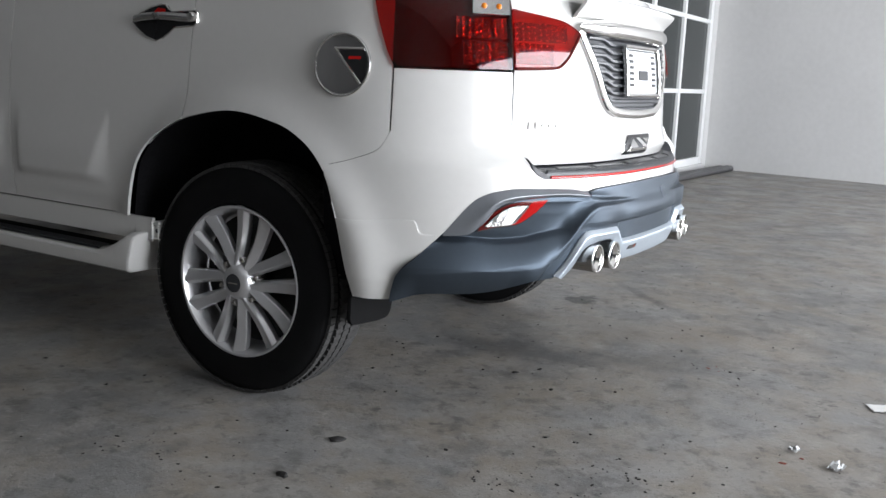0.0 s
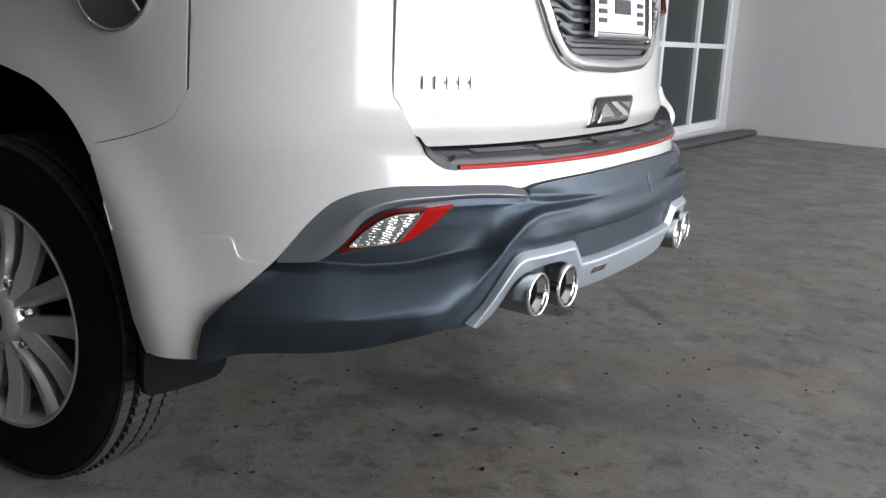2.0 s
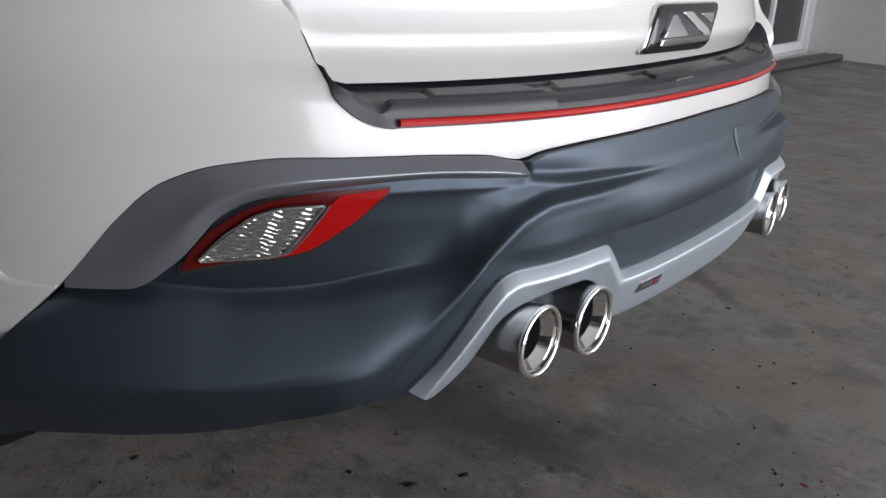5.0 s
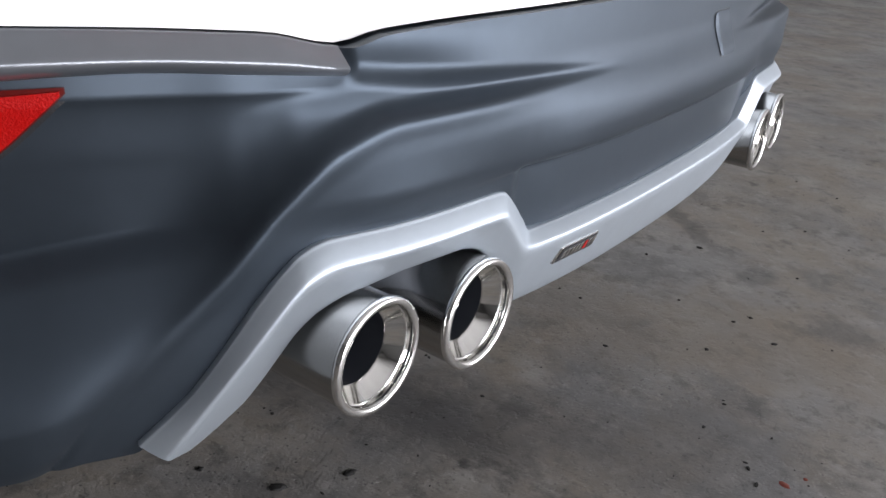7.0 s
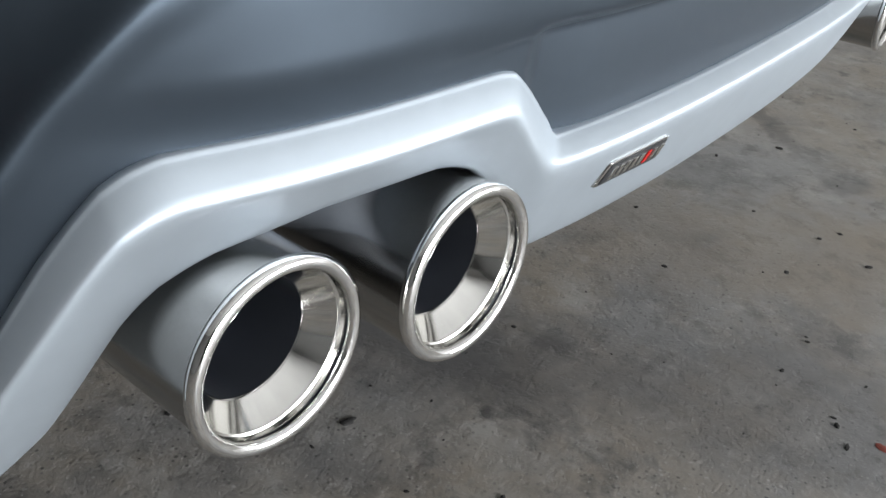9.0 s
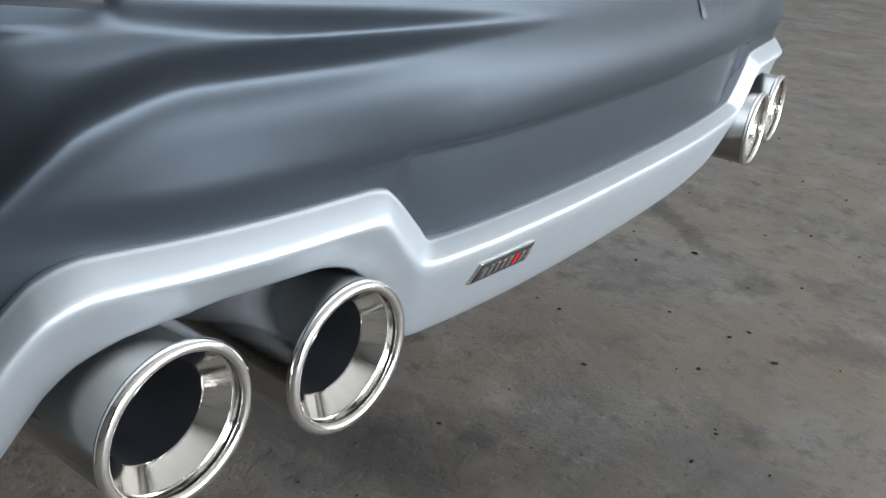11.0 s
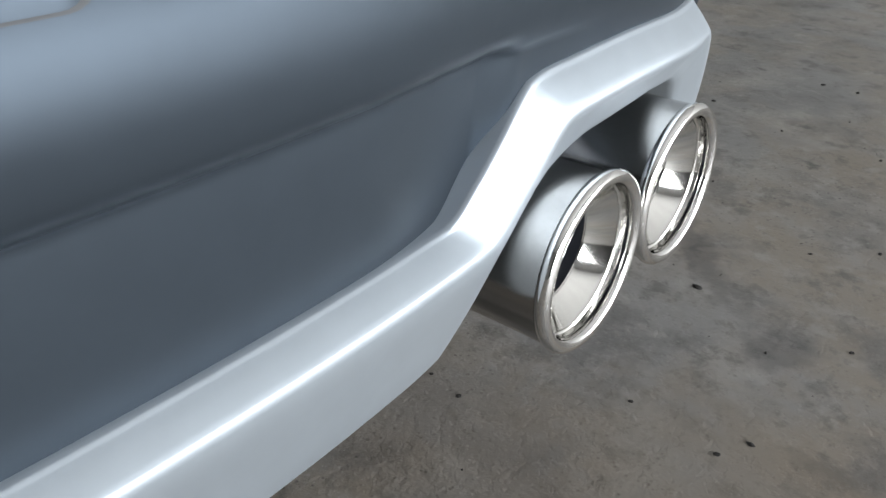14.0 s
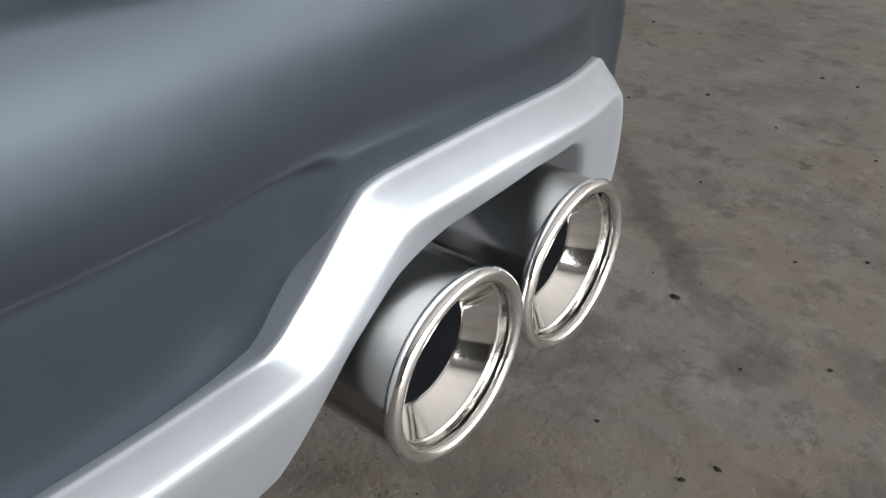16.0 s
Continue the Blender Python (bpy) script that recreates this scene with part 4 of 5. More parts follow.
# ---- wheel wells and underside ----
def underside(c):
    for s in (-1, 1):
        bm = bmesh.new()
        xs = across(-0.492, 0.452, 60)
        line = [(-0.50, 0.44)] + [(x, max(0.46, ARCH(x) + 0.006)) for x in xs] + [(0.462, 0.415)]
        rings = [[bm.verts.new((x, s * y, z)) for y in (0.872, 0.70, 0.52)] for x, z in line]
        for g, h in zip(rings, rings[1:]):
            for j in range(2):
                bm.faces.new((g[j], h[j], h[j + 1], g[j + 1]))
        bm.faces.new([r[2] for r in rings])
        part("wheel_liner", bm, VOID, c, "black wheel arch liner")
        bm = bmesh.new()
        box(bm, (-0.404, s * 0.828, 0.472), (-0.374, s * 0.868, 0.520), 0.010)
        tab = part("sill_tab", bm, WHITE, c, "white end tab of the sill with a bolt hole")
        # black disc on the tab paints the shade inside a bolt hole
        bm = bmesh.new()
        lathe(bm, [(0.0075, 0.0), (0.0075, 0.0015), (0.0005, 0.0018)], 16, Matrix.Translation((-0.388, s * 0.868, 0.498)) @ Matrix.Rotation(radians(90 * s), 4, "Z"))
        part("bolt_hole_shade", bm, INK, tab, "dark disc standing for the shade in a bolt hole")
        bm = bmesh.new()
        vs = [(0.860, 0.50), (0.862, 0.425), (0.876, 0.400), (0.880, 0.340), (0.876, 0.324), (0.864, 0.315), (0.81, 0.309), (0.74, 0.304), (0.70, 0.3045), (0.682, 0.311), (0.670, 0.325), (0.663, 0.35), (0.660, 0.50)]
        rings = [[bm.verts.new((x, s * (0.77 + (y - 0.77) * k), z)) for y, z in vs] for x, k in ((0.434, 0.985), (0.437, 1.0), (0.445, 1.0), (0.448, 0.985))]
        bm.faces.new(rings[0])
        bm.faces.new(rings[-1])
        for g, h in zip(rings, rings[1:]):
            for j in range(len(vs)):
                k = (j + 1) % len(vs)
                bm.faces.new((g[j], g[k], h[k], h[j]))
        part("mud_flap", bm, RUBBER, c, "black rubber mud flap")
    bm = bmesh.new()
    box(bm, (-3.55, -0.55, 0.42), (0.62, 0.55, 0.62), 0.02)
    part("underbody", bm, VOID, c, "dark underbody")
    bm = bmesh.new()
    lathe(bm, [(0.0005, -0.78), (0.05, -0.78), (0.05, 0.78), (0.0005, 0.78)], 20, Matrix.Translation((0, 0, 0.38)) @ Matrix.Rotation(radians(90), 4, "Z"))
    part("rear_axle", bm, VOID, c)
    for s in (-1, 1):
        bm = bmesh.new()
        back = shell(KIT_AT)
        rows = []
        for q in across(0.150, 0.345, 20):
            end = 0.03 * smooth(0.31, 0.345, q)
            rows.append([bm.verts.new(back(-s * q, z, off - end)) for z, off in ((0.600, -0.036), (0.592, -0.028), (0.580, -0.024), (0.562, -0.024), (0.546, -0.032), (0.530, -0.044), (0.514, -0.060), (0.512, -0.085), (0.600, -0.085))])
        for g, h in zip(rows, rows[1:]):
            for k in range(9):
                bm.faces.new((g[k], h[k], h[(k + 1) % 9], g[(k + 1) % 9]))
        bm.faces.new(rows[0])
        bm.faces.new(rows[-1])
        part("pipe_shroud", bm, SHROUD, c, "dark grey shroud behind the tailpipes")


underside(CAR)


# ---- side step ----
def side_step(c):
    for s in (-1, 1):
        bm = bmesh.new()
        rings = []
        for x in across(-2.42, -0.66, 6) + across(-0.645, -0.445, 16) + [-0.437, -0.431, -0.428]:
            top = 0.416 + 0.074 * max(0.0, min(1.0, (x + 0.66) / 0.19)) ** 1.7
            end = {-0.431: 0.003, -0.428: 0.010}.get(x, 0.0)
            prof = [(0.80, top), (0.878, top), (0.906, top - 0.003), (0.924, top - 0.010), (0.933, top - 0.024), (0.9365, 0.400), (0.934, 0.372), (0.928, 0.356), (0.914, 0.347), (0.80, 0.345)]
            ring = []
            for y, z in prof:
                z = z - end if z > 0.40 else z + end * 0.5
                lean = 0.040 * ((z - 0.345) / 0.145 - 1) * smooth(-0.60, -0.43, x)
                ring.append(bm.verts.new((x + lean, s * (y - end), z)))
            rings.append(ring)
        for g, h in zip(rings, rings[1:]):
            for j in range(10):
                k = (j + 1) % 10
                bm.faces.new((g[j], g[k], h[k], h[j]))
        bm.faces.new(rings[0])
        bm.faces.new(rings[-1])
        step = part("side_step", bm, WHITE, c, "white moulded side step with a rising rear end")
        bm = bmesh.new()
        box(bm, (-2.3, s * 0.862, 0.412), (-0.635, s * 0.914, 0.4205), 0.003)
        part("step_tread", bm, BLACK, step, "black ribbed tread")
        # black strip paints the shadow that lies between sill and tread pad
        bm = bmesh.new()
        box(bm, (-2.3, s * 0.802, 0.412), (-0.60, s * 0.858, 0.4185), 0.002)
        part("step_shadow_strip", bm, RUBBER, step, "black strip standing for the shadow between sill and tread")


side_step(CAR)


# ---- tail: tailgate, step cover, trim, lamps, plate ----
def tail(c):
    gate = panel("tailgate", sorted({*across(-0.404, 0.404, 100), *across(-0.4605, -0.406, 12), *across(0.406, 0.4605, 12)}),
                 lambda p: GATE_CUT(abs(p)),
                 lambda p: 1.34, 60, gate_at, WHITE, c, "white tailgate", 0.02, 50)
    # step cover
    bm = bmesh.new()
    rows = []
    up = shell(BUMPER_AT, lambda p, z: lip_relief(p, z) + 0.003)
    us = (0.22, 0.24, 0.26, 0.28, 0.30, 0.33, 0.38, 0.44, 0.50, 0.56, 0.60, 0.63, 0.65, 0.67, 0.69, 0.72, 0.78, 0.84, 0.92, 1.0)

    def pad(q, u):
        """Raised trapezoid pads along the cover, each in a shallow groove; between them a shorter one by the gate."""
        h = 0.0
        for mid in (0.0, 0.138, 0.277):
            half = 0.063 - 0.030 * (u - 0.25)
            d = min(half - abs(q - mid), (u - 0.27) * 0.10, (0.655 - u) * 0.10)
            h = max(h, smooth(0.0, 0.0030, d)) if d > 0 else min(h, -0.5 * smooth(-0.0045, 0.0, d)) if h <= 0 else h
        return h

    for p in across(-0.389, 0.389, 420):
        q = abs(p)
        a, d = up(p, 0.781), gate_at(p, 0.803)
        low = up(p, 0.770)
        d = Vector((d.x - 0.015, d.y, 0.803))
        line = [up(p, 0.770, -0.004), low, a, a + Vector((0, 0, 0.006)), a.lerp(d, 0.06) + Vector((0, 0, 0.012)), a.lerp(d, 0.16) + Vector((0, 0, 0.013))]
        for u in us:
            sweep = 0.004 * math.exp(-((u - 0.62 - 0.25 * smooth(0.30, 0.40, q)) / 0.05) ** 2)
            line.append(a.lerp(d, u) + Vector((0, 0, 0.011 * (1 - u) + 0.0032 * pad(q, u) - sweep * (1 - max(0.0, pad(q, u))))))
        rows.append(line)
    n = len(rows[0])

    edge_q = curve([(0.0, 0.391), (0.25, 0.4034), (0.45, 0.419), (0.65, 0.4345), (0.85, 0.4445), (1.0, 0.442)])
    edge_z = curve([(0.0, 0.769), (0.25, 0.771), (0.45, 0.777), (0.65, 0.789), (0.85, 0.805), (1.0, 0.823)])

    def wing(sign, start):
        """The cover's end sweeps up between bumper and tailgate."""
        out = []
        for i in range(1, 19):
            f = i / 18
            q, z = edge_q(f), edge_z(f)
            deep = smooth(1.05, 0.75, f)
            g = gate_at(sign * (0.389 + 0.051 * f), 0.806)
            g = Vector((g.x - 0.013 + 0.006 * f, g.y, 0.803 + 0.034 * f * f))
            foot, low = up(sign * q, z, -0.004), up(sign * q, z, 0.001)
            lip = up(sign * (q - 0.004 * deep), z + 0.012 * deep, 0.003)
            line = [foot, low]
            for k in range(2, n):
                w = max(0.0, (k - 4) / (n - 5))
                pt = (low.lerp(lip, (k - 1) / 3) if k < 4 else lip.lerp(g, w)) + Vector((0, 0, 0.004 * math.sin(math.pi * w) * deep))
                shifted = start[k] + (low - start[1])
                line.append(pt.lerp(shifted, max(0.0, 1 - 3 * f)))
            out.append(line)
        return out

    low_side = wing(1 if rows[0][0].y < 0 else -1, rows[0])
    high_side = wing(1 if rows[-1][0].y < 0 else -1, rows[-1])
    rows = list(reversed(low_side)) + rows + high_side
    rows = [[bm.verts.new(v) for v in line] for line in rows]
    for g, h in zip(rows, rows[1:]):
        for k in range(len(g) - 1):
            bm.faces.new((g[k], h[k], h[k + 1], g[k + 1]))
    cover = part("step_cover", bm, STEP, c, "textured black bumper step cover with raised pads", 30)
    bead = shell(BUMPER_AT, lambda p, z: lip_relief(p, z) + 0.0045)
    bm = bmesh.new()
    tube(bm, [bead(p, 0.7755) for p in across(-0.388, 0.388, 110)], 0.0041, 10)
    part("red_stripe", bm, RED, cover, "bright red stripe")
    # small flat silver patch on top of the cover
    bm = bmesh.new()
    foot = [(1.0125, -0.104), (1.0125, -0.047), (1.0010, -0.037), (1.0010, -0.092)]
    low, top = ([bm.verts.new((x, y, 0.7932 - 0.064 * (x - 0.9968) + lift)) for x, y in foot] for lift in (-0.003, 0.0013))
    bm.faces.new(low)
    bm.faces.new(top)
    for k in range(4):
        bm.faces.new((low[k], low[(k + 1) % 4], top[(k + 1) % 4], top[k]))
    part("silver_patch", bm, SATIN, cover, "small silver patch on the cover")
    # grey trim over the reflectors
    for s in (1, -1):
        def t_hi(p):
            return KIT_TOP(abs(p)) + 0.001

        low = curve([(0.262, 0.708), (0.371, 0.718), (0.457, 0.714), (0.517, 0.704), (0.548, 0.688), (0.59, 0.640), (0.63, 0.612), (0.69, 0.608)])

        def t_lo(p):
            return min(low(abs(p)), t_hi(p) - 0.002)

        def t_rel(p, z):
            u = max(0.0, min(1.0, (z - t_lo(p)) / max(0.002, t_hi(p) - t_lo(p))))
            rise = (1 - u) / 0.6 if u > 0.4 else 1 - ((0.4 - u) / 0.4) ** 2
            return 0.001 - 0.0075 * smooth(0.48, 0.34, abs(p)) + 0.014 * rise * smooth(0.235, 0.262, abs(p)) * smooth(0.67, 0.55, abs(p))
        panel("upper_trim", [s * p for p in across(0.264, 0.688, 90)], t_lo, t_hi, 16, shell(KIT_AT, t_rel), TRIM, c, "grey trim with a rolled lower edge", 0.03, 60)
        # reflector lamp
        top = curve([(0.394, 0.711), (0.457, 0.708), (0.506, 0.699), (0.547, 0.678), (0.579, 0.644), (0.591, 0.622)])
        bot = curve([(0.394, 0.7095), (0.406, 0.6975), (0.438, 0.667), (0.472, 0.641), (0.491, 0.635), (0.543, 0.629), (0.591, 0.618)])
        panel("lamp_gasket", [s * p for p in across(0.3955, 0.594, 40)], lambda p: bot(max(0.396, min(0.590, abs(p)))) - 0.004, lambda p: top(max(0.396, min(0.590, abs(p)))) + 0.003, 10,
              shell(KIT_AT, lambda p, z: kit_relief(p, min(max(z, 0.632), 0.70)) + 0.0015), BLACK, c, "black gasket round the reflector lamp", 0.02, 50)
        def face(off):
            return shell(KIT_AT, lambda p, z: kit_relief(p, min(max(z, 0.632), 0.70)) + off)

        lamp = panel("bumper_lamp", [s * p for p in across(0.396, 0.590, 40)], lambda p: bot(abs(p)), lambda p: top(abs(p)), 10,
                     face(0.004), DEEP_RED, c, "dark red bumper lamp with a clear window", 0.02, 50)
        cut = curve([(0.397, 0.709), (0.4435, 0.7035), (0.4475, 0.699), (0.497, 0.6345)])
        panel("reflex_reflector", [s * p for p in across(0.3985, 0.496, 40)], lambda p: bot(abs(p)) + 0.0015, lambda p: max(bot(abs(p)) + 0.002, min(cut(abs(p)), top(abs(p)) - 0.002)), 10,
              face(0.0055), REFLEX, lamp, "bright red reflex reflector", 0.006, 50, 0.001)
        t2 = curve([(0.4575, 0.695), (0.491, 0.693), (0.516, 0.686), (0.5446, 0.665), (0.5581, 0.651), (0.573, 0.633)])
        b2 = curve([(0.4575, 0.694), (0.4688, 0.678), (0.5002, 0.638), (0.536, 0.634), (0.573, 0.631)])

        def ribs(p, z):
            q = abs(p)
            wave = math.sin(z * 1250 + 1.9 * math.sin(q * 260 + z * 90) + 1.3 * math.sin(q * 117)) + 0.5 * math.sin(q * 300 + z * 500)
            return kit_relief(p, min(max(z, 0.632), 0.70)) + 0.006 + 0.00044 * wave + 0.00016 * math.sin(q * 520 + 2 * math.sin(z * 300))

        panel("clear_window", [s * p for p in across(0.458, 0.5725, 150)], lambda p: b2(abs(p)), lambda p: max(t2(abs(p)), b2(abs(p)) + 0.001), 120,
              shell(KIT_AT, ribs), LENS_BACK, lamp, "clear faceted lamp window", 0.006, 50, 0.001)
        at = face(0.0078)
        rim = [at(s * p, t2(p)) for p in across(0.458, 0.573, 24)] + [at(s * p, b2(p)) for p in reversed(across(0.458, 0.571, 24))]
        bm = bmesh.new()
        tube(bm, rim + [rim[0]], 0.0019, 6)
        part("window_rim", bm, CHROME, lamp, "thin bright rim of the window")
        bm = bmesh.new()
        tube(bm, [at(s * (p - 0.0055), b2(p) + 0.001) for p in across(0.4575, 0.5002, 10)], 0.0011, 6)
        part("window_rim", bm, CHROME, lamp, "thin bright rim of the window")
    # tailgate furniture
    h = part("gate_handle", poly_plate(gate_at, [(0.063, 0.8255), (0.038, 0.8825), (-0.055, 0.8815), (-0.027, 0.8225)], 0.008, 0.01, 0.012), GLOSS, c, "dark chrome tailgate handle surround")
    part("handle_rim", poly_plate(gate_at, [(0.0655, 0.8235), (0.0385, 0.8850), (-0.0575, 0.8840), (-0.0280, 0.8205)], 0.0055, 0.008, 0.013), CHROME, h, "thin chrome rim")
    part("handle_recess", poly_plate(gate_at, [(0.042, 0.836), (0.026, 0.872), (-0.042, 0.871), (-0.024, 0.838)], 0.0088, 0.004, 0.005), INK, h, "black handle recess")
    part("handle_pad", poly_plate(gate_at, [(0.040, 0.843), (0.022, 0.868), (0.016, 0.868), (0.004, 0.843)], 0.0105, 0.004, 0.002), LID, h, "bright reflecting pad in the recess")
    part("handle_chrome", poly_plate(gate_at, [(0.043, 0.835), (0.041, 0.842), (-0.024, 0.842), (-0.024, 0.836)], 0.012, 0.006, 0.002), CHROME, h, "chrome lower edge of the handle")
    part("handle_strut", poly_plate(gate_at, [(-0.012, 0.842), (0.010, 0.871), (0.000, 0.871), (-0.024, 0.842)], 0.012, 0.006, 0.002), CHROME, h, "chrome strut")
    part("handle_pad", poly_plate(gate_at, [(-0.026, 0.852), (-0.012, 0.868), (-0.036, 0.868), (-0.032, 0.856)], 0.0105, 0.004, 0.003), SATIN, h)
    garnish(gate, c)
    badge(gate)
    return gate


def garnish(gate, c):
    # U-shaped chrome round the plate panel
    edge = [(0.232, 1.20), (0.190, 1.11), (0.152, 1.02), (0.120, 0.975), (0.080, 0.957), (0.0, 0.950)]
    left = along(edge, 8)
    pts = [gate_at(v.x, v.y, 0.006) for v in left] + [gate_at(-v.x, v.y, 0.006) for v in reversed(left[:-1])]
    bm = bmesh.new()
    tube(bm, pts, 0.016, 12, 0.7)
    part("chrome_surround", bm, CHROME, gate, "chrome surround of the plate panel")
    lo = curve([(0.0, 0.955), (0.08, 0.962), (0.12, 0.98), (0.152, 1.025), (0.19, 1.115), (0.225, 1.185)])
    g = panel("plate_panel", across(-0.222, 0.222, 60), lambda p: lo(abs(p)), lambda p: 1.20, 10, shell(GATE_AT, lambda p, z: 0.002), CHARCOAL, c, "dark grey panel with wavy bars", 0.01)
    for k in range(9):
        z = 0.985 + 0.0245 * k
        wide = 0.06 if z < 0.97 else min(0.205, 0.105 + (z - 0.975) * 0.62)
        pts = []
        for p in across(-wide, wide, 60):
            pts.append(gate_at(p, z - 0.016 * smooth(0.145, 0.105, abs(p)), 0.008))
        bm = bmesh.new()
        tube(bm, pts, 0.0065, 6, 0.8)
        part("bar", bm, CHARCOAL, g)
    plate = part("number_plate", quad_plate(gate_at, [(0.066, 1.022), (0.066, 1.150), (-0.066, 1.150), (-0.066, 1.022)], 0.024), PLATE, c, "number plate in a chrome frame")
    ring = [(0.072, 1.012), (0.072, 1.160), (-0.072, 1.160), (-0.072, 1.012), (0.072, 1.012)]
    bm = bmesh.new()
    for a, b in zip(ring, ring[1:]):
        pts = [gate_at(a[0] + (b[0] - a[0]) * k / 8, a[1] + (b[1] - a[1]) * k / 8, 0.028) for k in range(9)]
        tube(bm, pts, 0.0075, 8)
    part("plate_frame", bm, CHROME, plate, "chrome plate frame")
    marks = [(s * 0.046, 1.045 + 0.018 * k, 0.020, 0.009) for s in (1, -1) for k in range(6)] + [(0.0, 1.075, 0.030, 0.030)]
    for p, z, w, hgt in marks:
        part("plate_mark", quad_plate(gate_at, [(p + w / 2, z - hgt / 2), (p + w / 2, z + hgt / 2), (p - w / 2, z + hgt / 2), (p - w / 2, z - hgt / 2)], 0.0262, 2, 0.002), INK, plate)
    bm = bmesh.new()
    pts = [gate_at(p, 1.207, 0.020) for p in across(-0.245, 0.245, 40)]
    tube(bm, pts, 0.030, 14, 0.75, 0.25)
    part("chrome_bar", bm, CHROME, gate, "broad chrome bar above the plate")
    panel("gate_spoiler", across(-0.25, 0.25, 40), lambda p: 1.236, lambda p: 1.29, 10,
          shell(GATE_AT, lambda p, z: 0.012 + 0.06 * math.exp(-((z - 1.268) / 0.022) ** 2)), WHITE, gate, "white lip spoiler", 0.02)


def badge(gate):
    # plain grey chrome bars in place of the maker's name
    x0, x1, z0, z1 = 0.4135, 0.302, 0.908, 0.931
    step = (x0 - x1) / 5
    for k in range(5):
        a = x0 - step * k - 0.002
        b = a - step * 0.80
        part("badge_bar", poly_plate(gate_at, [(a, z0), (a, z1), (a - 0.0045, z1), (a - 0.0045, z0)], 0.006, 0.007, 0.0015), LID, gate, "plain chrome badge bar")
        if k:
            part("badge_bar", poly_plate(gate_at, [(a - 0.005, z1 - 0.007), (a - 0.005, z1), (b, z1), (b, z1 - 0.007)], 0.006, 0.007, 0.002), LID, gate, "plain chrome badge bar")
            part("badge_bar", poly_plate(gate_at, [(a - 0.005, z0), (a - 0.005, z0 + 0.0075), (b, z0 + 0.0075), (b, z0)], 0.006, 0.007, 0.002), LID, gate, "plain chrome badge bar")


tail(CAR)


# ---- flank details ----
def plate_on(bm, m, pts, lo, hi):
    """A flat prism over a polygon given in the plane of m."""
    a = [bm.verts.new(m @ Vector((lo, x, z))) for x, z in pts]
    d = [bm.verts.new(m @ Vector((hi, x, z))) for x, z in pts]
    bm.faces.new(a)
    bm.faces.new(d)
    for k in range(len(pts)):
        j = (k + 1) % len(pts)
        bm.faces.new((a[k], a[j], d[j], d[k]))


def flank(c):
    m = Matrix.Translation(Vector((0.394, body_at(0.943, 1.072).y + 0.002, 1.072))) @ Matrix.Rotation(radians(-90), 4, "Z") @ Matrix.Rotation(radians(8), 4, "Z") @ Matrix.Rotation(radians(-4), 4, "Y")
    bm = bmesh.new()
    lathe(bm, [(0.0905, -0.012), (0.0905, 0.003), (0.089, 0.007), (0.085, 0.0085), (0.081, 0.007), (0.0005, 0.0075)], 64, m)
    lid = part("fuel_lid", bm, LID, c, "round grey chrome fuel lid cover")
    bm = bmesh.new()
    lathe(bm, [(0.0875 + 0.0032 * math.cos(a), 0.0075 + 0.0032 * math.sin(a)) for a in [2 * math.pi * k / 10 for k in range(10)]], 64, m, True)
    part("lid_rim", bm, CHROME, lid, "chrome rim of the fuel lid")
    arc = [(0.080 * math.cos(a), 0.080 * math.sin(a)) for a in [radians(33 - 72 * k / 20) for k in range(21)]]
    bm = bmesh.new()
    plate_on(bm, m, [(-0.020, 0.0436)] + arc, 0.004, 0.0095)
    part("lid_inlay", bm, GLOSS, lid, "glossy black inlay")
    for a, d in (((-0.024, 0.046), (0.070, 0.046)), ((-0.024, 0.046), (0.064, -0.054))):
        bm = bmesh.new()
        pts = [m @ Vector((0.0095, a[0] + (d[0] - a[0]) * k / 6, a[1] + (d[1] - a[1]) * k / 6)) for k in range(7)]
        tube(bm, pts, 0.0042, 8)
        part("lid_bar", bm, CHROME, lid, "thin chrome bar")
    bm = bmesh.new()
    plate_on(bm, m, [(0.022, 0.024), (0.062, 0.024), (0.060, 0.016), (0.022, 0.016)], 0.008, 0.0102)
    part("lid_mark", bm, RED, lid, "small red bar")
    # door handle on its dark chrome cup
    hx, hz = -0.35, 1.19
    m = Matrix.Translation(Vector((hx, body_at(1 + X0 - hx, hz).y, hz))) @ Matrix.Rotation(radians(-90), 4, "Z") @ Matrix.Rotation(radians(-5), 4, "Y")
    shape = [(-0.148, -0.002), (-0.120, 0.024), (-0.060, 0.048), (-0.018, 0.056), (0.008, 0.054), (0.024, 0.040), (0.040, 0.032), (0.146, 0.036), (0.153, 0.026), (0.153, -0.002),
             (0.140, -0.012), (0.052, -0.018), (0.030, -0.034), (0.000, -0.052), (-0.035, -0.060), (-0.080, -0.048), (-0.130, -0.018)]
    bm = bmesh.new()
    plate_on(bm, m, shape, -0.004, 0.005)
    cup = part("handle_cup", bm, GLOSS, c, "dark chrome door handle cup")
    bm = bmesh.new()
    ring = shape + [shape[0]]
    tube(bm, [m @ Vector((0.004, x, z)) for x, z in ring], 0.0035, 8)
    part("cup_rim", bm, CHROME, cup, "chrome rim of the cup")
    bm = bmesh.new()
    pts = [m @ Vector((0.010 + 0.026 * math.sin(math.pi * k / 16), -0.125 + 0.268 * k / 16, 0.010 + 0.004 * math.sin(math.pi * k / 16))) for k in range(17)]
    tube(bm, pts, 0.013, 12, 1.0)
    part("door_handle", bm, LID, cup, "chrome pull handle")
    bm = bmesh.new()
